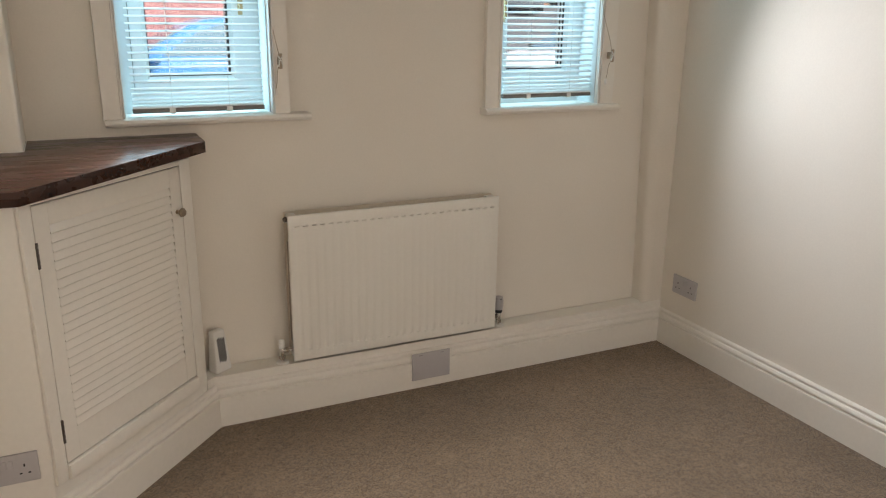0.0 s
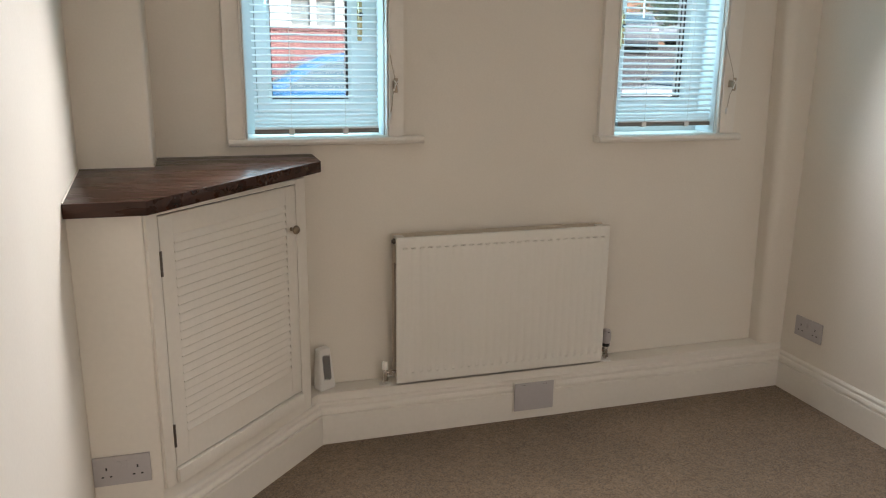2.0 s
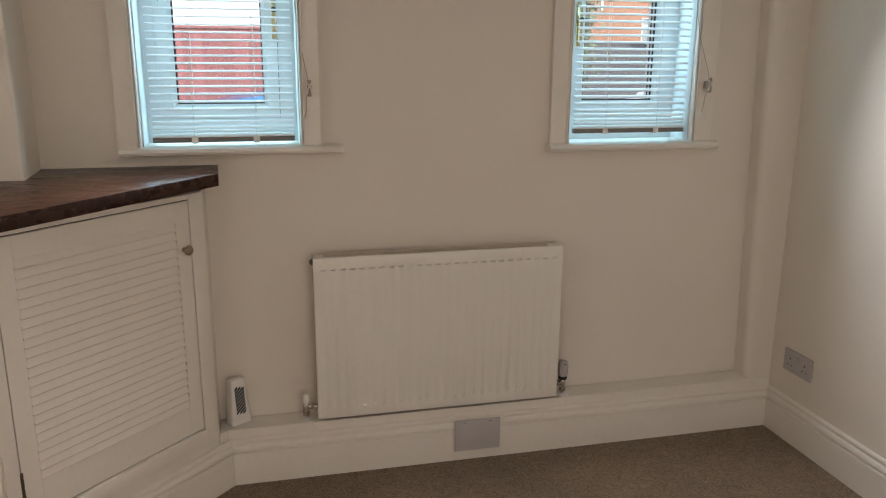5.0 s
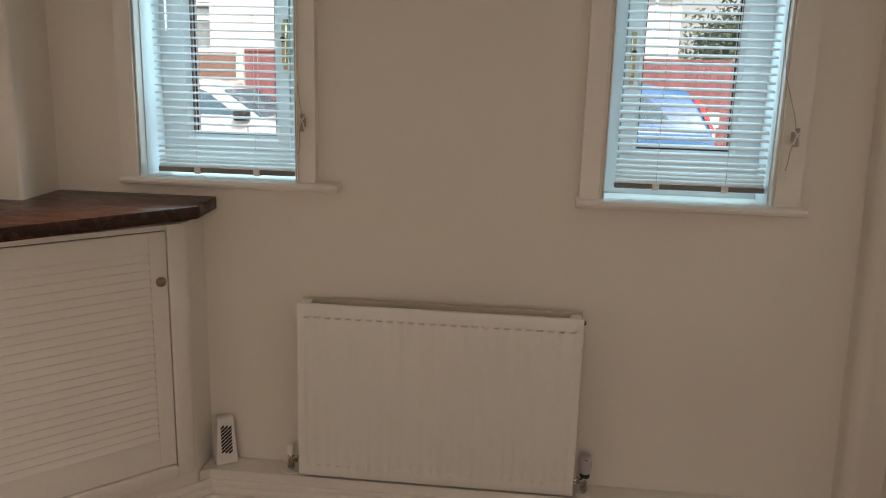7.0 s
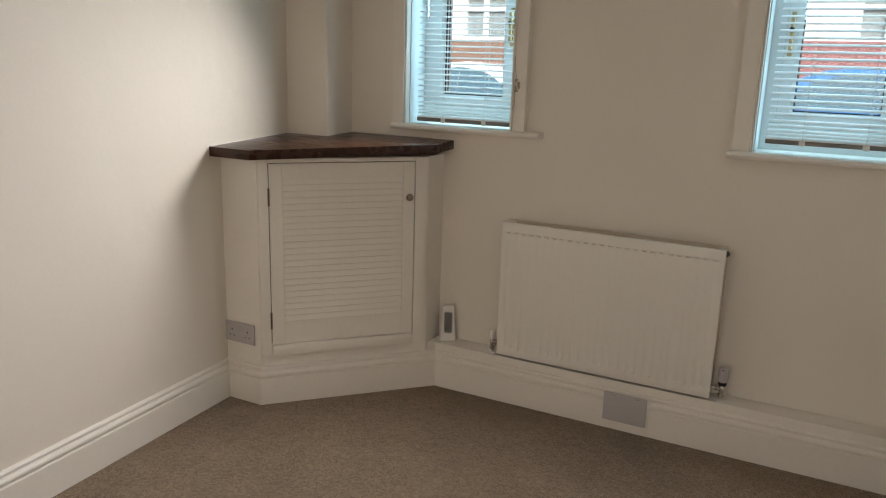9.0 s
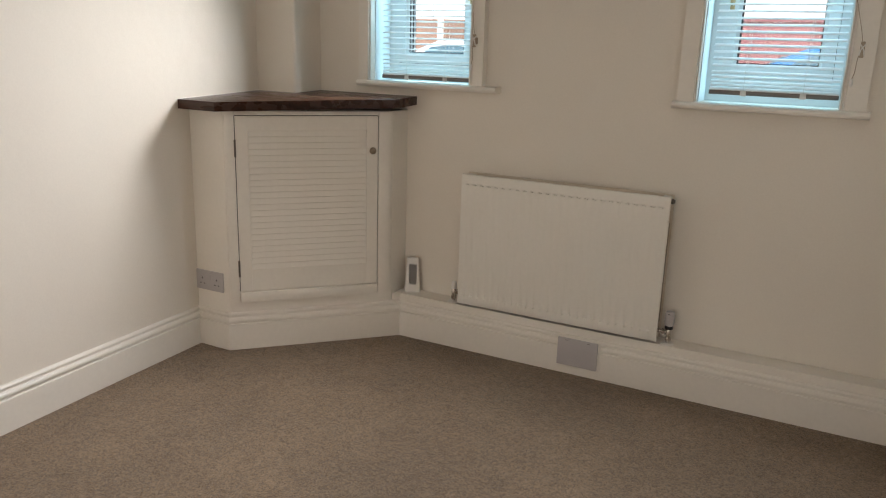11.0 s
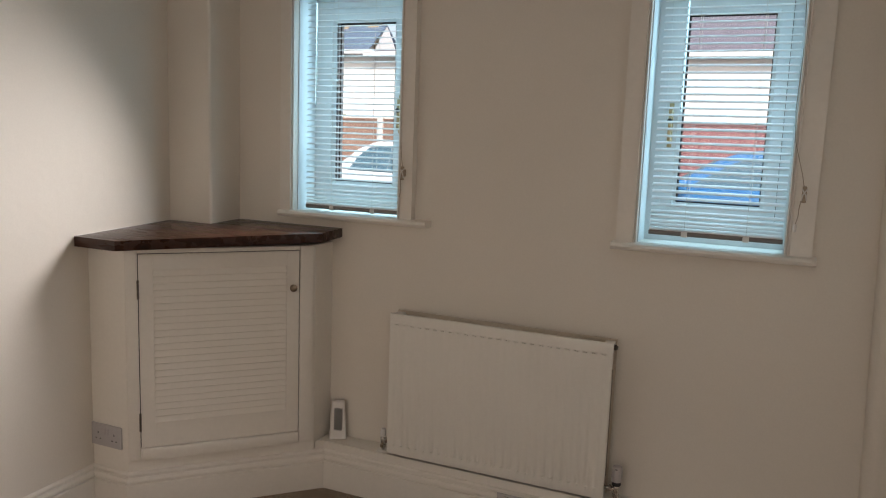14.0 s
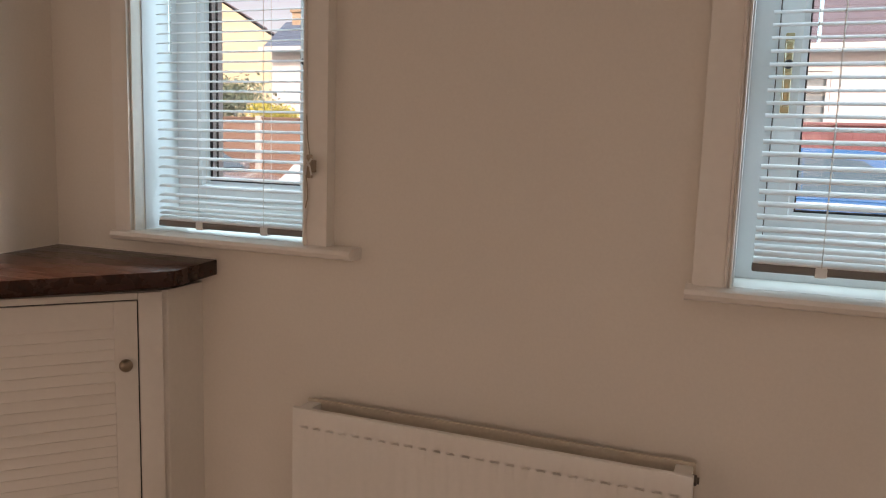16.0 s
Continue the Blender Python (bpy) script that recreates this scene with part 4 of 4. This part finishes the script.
def house(name, label, x0, x1, y0, y1, eave, ridge, wall_mat, windows, chimneys, gable=False, roof_mat=SLATE, verge=0.15):
    """A gabled house: front wall with real openings, roof of slates, chimney stacks."""
    h = thing(name, ((x0 + x1) / 2, y0, 0), label, "house", "houses across the street")
    bm = bmesh.new()
    cuts = sorted({x0, x1, *(v for w in windows for v in w[:2])})
    for a, b in zip(cuts, cuts[1:]):
        mine = [w for w in windows if w[0] < (a + b) / 2 < w[1]]
        z = 0.0
        for w in sorted(mine, key=lambda q: q[2]):
            box(bm, a, b, y0, y0 + 0.3, z, w[2])
            z = w[3]
        box(bm, a, b, y0, y0 + 0.3, z, eave)
    box(bm, x0, x0 + 0.3, y0 + 0.3, y1, 0, eave)
    box(bm, x1 - 0.3, x1, y0 + 0.3, y1, 0, eave)
    box(bm, x0, x1, y1 - 0.3, y1, 0, eave)
    ym, xm = (y0 + y1) / 2, (x0 + x1) / 2
    if gable:
        for y in (y0, y1 - 0.3):
            vs = [bm.verts.new((x, yy, z)) for yy in (y, y + 0.3) for x, z in ((x0, eave), (x1, eave), (xm, ridge))]
            bm.faces.new(vs[:3]), bm.faces.new(vs[3:])
    else:
        for x in (x0, x1 - 0.3):
            vs = [bm.verts.new((xx, y, z)) for xx in (x, x + 0.3) for y, z in ((y0, eave), (y1, eave), (ym, ridge))]
            bm.faces.new(vs[:3]), bm.faces.new(vs[3:])
    part("wall", bm, wall_mat, h)
    bm = bmesh.new()
    if gable:
        half, up, runs, length = (x1 - x0) / 2 + 0.25, ridge - eave, ((-1,), (1,)), y1 - y0 + 0.4
    else:
        half, up, runs, length = (y1 - y0) / 2 + 0.3, ridge - eave, ((-1,), (1,)), x1 - x0 + 2 * verge
    rows = 16
    for (s,) in runs:
        for k in range(rows):
            a, b = half * (1 - k / rows), half * (1 - (k + 1.15) / rows)
            za, zb = eave + up * k / rows - 0.02, eave + up * (k + 1.15) / rows - 0.045
            if gable:
                q = [(xm + s * a, y0 - 0.05, za), (xm + s * a, y0 - 0.05 + length, za), (xm + s * b, y0 - 0.05 + length, zb), (xm + s * b, y0 - 0.05, zb)]
            else:
                q = [(x0 - verge, ym + s * a, za), (x0 - verge + length, ym + s * a, za), (x0 - verge + length, ym + s * b, zb), (x0 - verge, ym + s * b, zb)]
            vs = [bm.verts.new(p) for p in q] + [bm.verts.new(Vector(p) + Vector((0, 0, 0.035))) for p in q]
            for f in ((0, 1, 2, 3), (7, 6, 5, 4), (0, 4, 5, 1), (1, 5, 6, 2), (2, 6, 7, 3), (3, 7, 4, 0)):
                bm.faces.new([vs[i] for i in f])
    roof = part("roof", bm, roof_mat, h, "grey slate roof in overlapping courses")
    if not gable:
        bm = bmesh.new()
        box(bm, x0 - 0.15, x1 + 0.15, y0 - 0.36, y0 - 0.26, eave - 0.14, eave - 0.03, 0.02)
        part("gutter", bm, UPVC, h)
    for cx, cy, half, up in chimneys:
        bm = bmesh.new()
        box(bm, cx - half, cx + half, cy - half * 0.7, cy + half * 0.7, ridge - 0.7, ridge + up, 0.01)
        box(bm, cx - half - 0.04, cx + half + 0.04, cy - half * 0.7 - 0.04, cy + half * 0.7 + 0.04, ridge + up, ridge + up + 0.09, 0.01)
        part("chimney", bm, CHIMNEY if verge < 0.1 else CLAY, roof)
    for w in windows:
        a, b, c, d = w
        bm = bmesh.new()
        mid = (a + b) / 2
        for k, e in enumerate(((a + 0.003, a + 0.07, c + 0.003, d - 0.003), (b - 0.07, b - 0.003, c + 0.003, d - 0.003), (a + 0.006, b - 0.006, c + 0.005, c + 0.07), (a + 0.006, b - 0.006, d - 0.07, d - 0.005), (mid - 0.06, mid + 0.06, c + 0.006, d - 0.006), (a + 0.008, b - 0.008, c + (d - c) * 0.64, c + (d - c) * 0.64 + 0.09))):
            box(bm, e[0], e[1], y0 + 0.012 + 0.004 * k, y0 + 0.13 + 0.004 * k, e[2], e[3])
        win = part("window", bm, UPVC, h, "white framed window")
        bm = bmesh.new()
        box(bm, a + 0.02, b - 0.02, y0 + 0.10, y0 + 0.105, c + 0.02, d - 0.02)
        part("pane", bm, CURTAIN, win)
        bm = bmesh.new()
        box(bm, a - 0.06, b + 0.06, y0 - 0.06, y0 + 0.06, c - 0.07, c)
        part("sill", bm, RENDER, win)
    return h


house("house", "white rendered terraced house with a slate roof", -3.2, 4.4, 17.0, 24.0, 3.45, 6.0, RENDER,
      [(1.86, 2.93, 1.98, 2.96), (-2.9, -1.7, 1.9, 2.9)], [(-2.0, 20.5, 0.45, 0.75)])
house("house", "low white rendered house with a shallow roof", -7.26, -3.2, 17.0, 24.0, 3.52, 3.70, RENDER, [(-6.50, -5.38, 1.93, 2.95)], [])
house("house", "small white rendered cottage with a steep blue-grey slate roof", -8.95, -7.28, 17.0, 18.2, 3.58, 4.24, RENDER, [], [(-8.52, 17.6, 0.19, 0.20), (-7.62, 17.6, 0.15, 0.06)], False, BLUESLATE, 0.01)
gabled = house("house", "cream rendered gabled house in the sun", -22.31, -10.31, 18.56, 26.56, 4.05, 7.70, CREAM, [(-18.5, -17.0, 1.2, 2.6), (-14.0, -12.6, 1.2, 2.6)], [], True)
gabled.rotation_euler = (0, 0, radians(35))
house("house", "red brick house farther along the street", 18.0, 40.0, 40.0, 48.0, 6.2, 9.2, CLAY, [(21, 22.5, 2.2, 3.5), (26, 27.5, 2.2, 3.5), (21, 22.5, 4.4, 5.6), (26, 27.5, 4.4, 5.6)], [(30, 44, 0.45, 0.75)])


def foliage(name, label, category, centre, radii, count, size, mat, trunk=False):
    """A crown of many small leaves in uneven clumps."""
    t = thing(name, (centre[0], centre[1], 0), label, category)
    rng = np.random.default_rng(int(abs(centre[0]) * 100) + count)
    clumps = [Vector((rng.uniform(-1, 1), rng.uniform(-1, 1), rng.uniform(-1, 1))) for _ in range(26)]
    verts, faces = [], []
    for i in range(count):
        c = clumps[i % len(clumps)]
        d = Vector(rng.normal(0, 1, 3))
        p = Vector(((c.x * 0.8 + d.x * 0.22) * radii[0], (c.y * 0.8 + d.y * 0.22) * radii[1], (c.z * 0.8 + d.z * 0.16) * radii[2])) + Vector(centre)
        a = Vector(rng.normal(0, 1, 3)).normalized()
        b = a.orthogonal().normalized()
        s = size * rng.uniform(0.6, 1.4)
        k = len(verts)
        verts += [p - a * s, p + b * s * 0.5, p + a * s, p - b * s * 0.5]
        faces.append((k, k + 1, k + 2, k + 3))
    me = bpy.data.meshes.new("crown")
    me.from_pydata([tuple(v) for v in verts], [], faces)
    me.materials.append(mat)
    under(new("crown", me), t)
    bm = bmesh.new()
    stems = [(0, 0)] if trunk else [(-0.6, 0), (0, 0.2), (0.6, 0)]
    for sx, sy in stems:
        base = Vector((centre[0] + sx * radii[0], centre[1] + sy * radii[1], 0.0))
        tube(bm, [base, base + Vector((0.05, 0, centre[2] * 0.5)), Vector((base.x, base.y, centre[2]))], 0.10 if trunk else 0.03, 7)
        for k in range(6):
            a = k * 1.05
            tip = Vector((base.x + math.cos(a) * radii[0] * 0.5, base.y + math.sin(a) * radii[1] * 0.5, centre[2] + radii[2] * 0.4))
            tube(bm, [Vector((base.x, base.y, centre[2] * 0.7)), (Vector((base.x, base.y, centre[2])) + tip) / 2, tip], 0.03 if trunk else 0.012, 5)
    part("trunk", bm, BARK, t)
    return t


foliage("hedge", "dark green garden hedge behind the brown fence", "hedge", (-9.75, 15.6, 1.72), (1.95, 0.7, 0.98), 30000, 0.045, LEAF)
foliage("bush", "yellow flowering bush above the fence", "bush", (-7.0, 14.5, 1.62), (0.62, 0.4, 0.52), 5500, 0.035, YELLOWLEAF)
foliage("tree", "green garden tree beside the white house", "tree", (6.5, 17.5, 2.85), (1.55, 1.1, 2.0), 12000, 0.075, LEAF, True)
foliage("tree", "green tree far along the street", "tree", (21.6, 33.0, 3.5), (2.4, 1.6, 1.5), 9000, 0.09, LEAF, True)
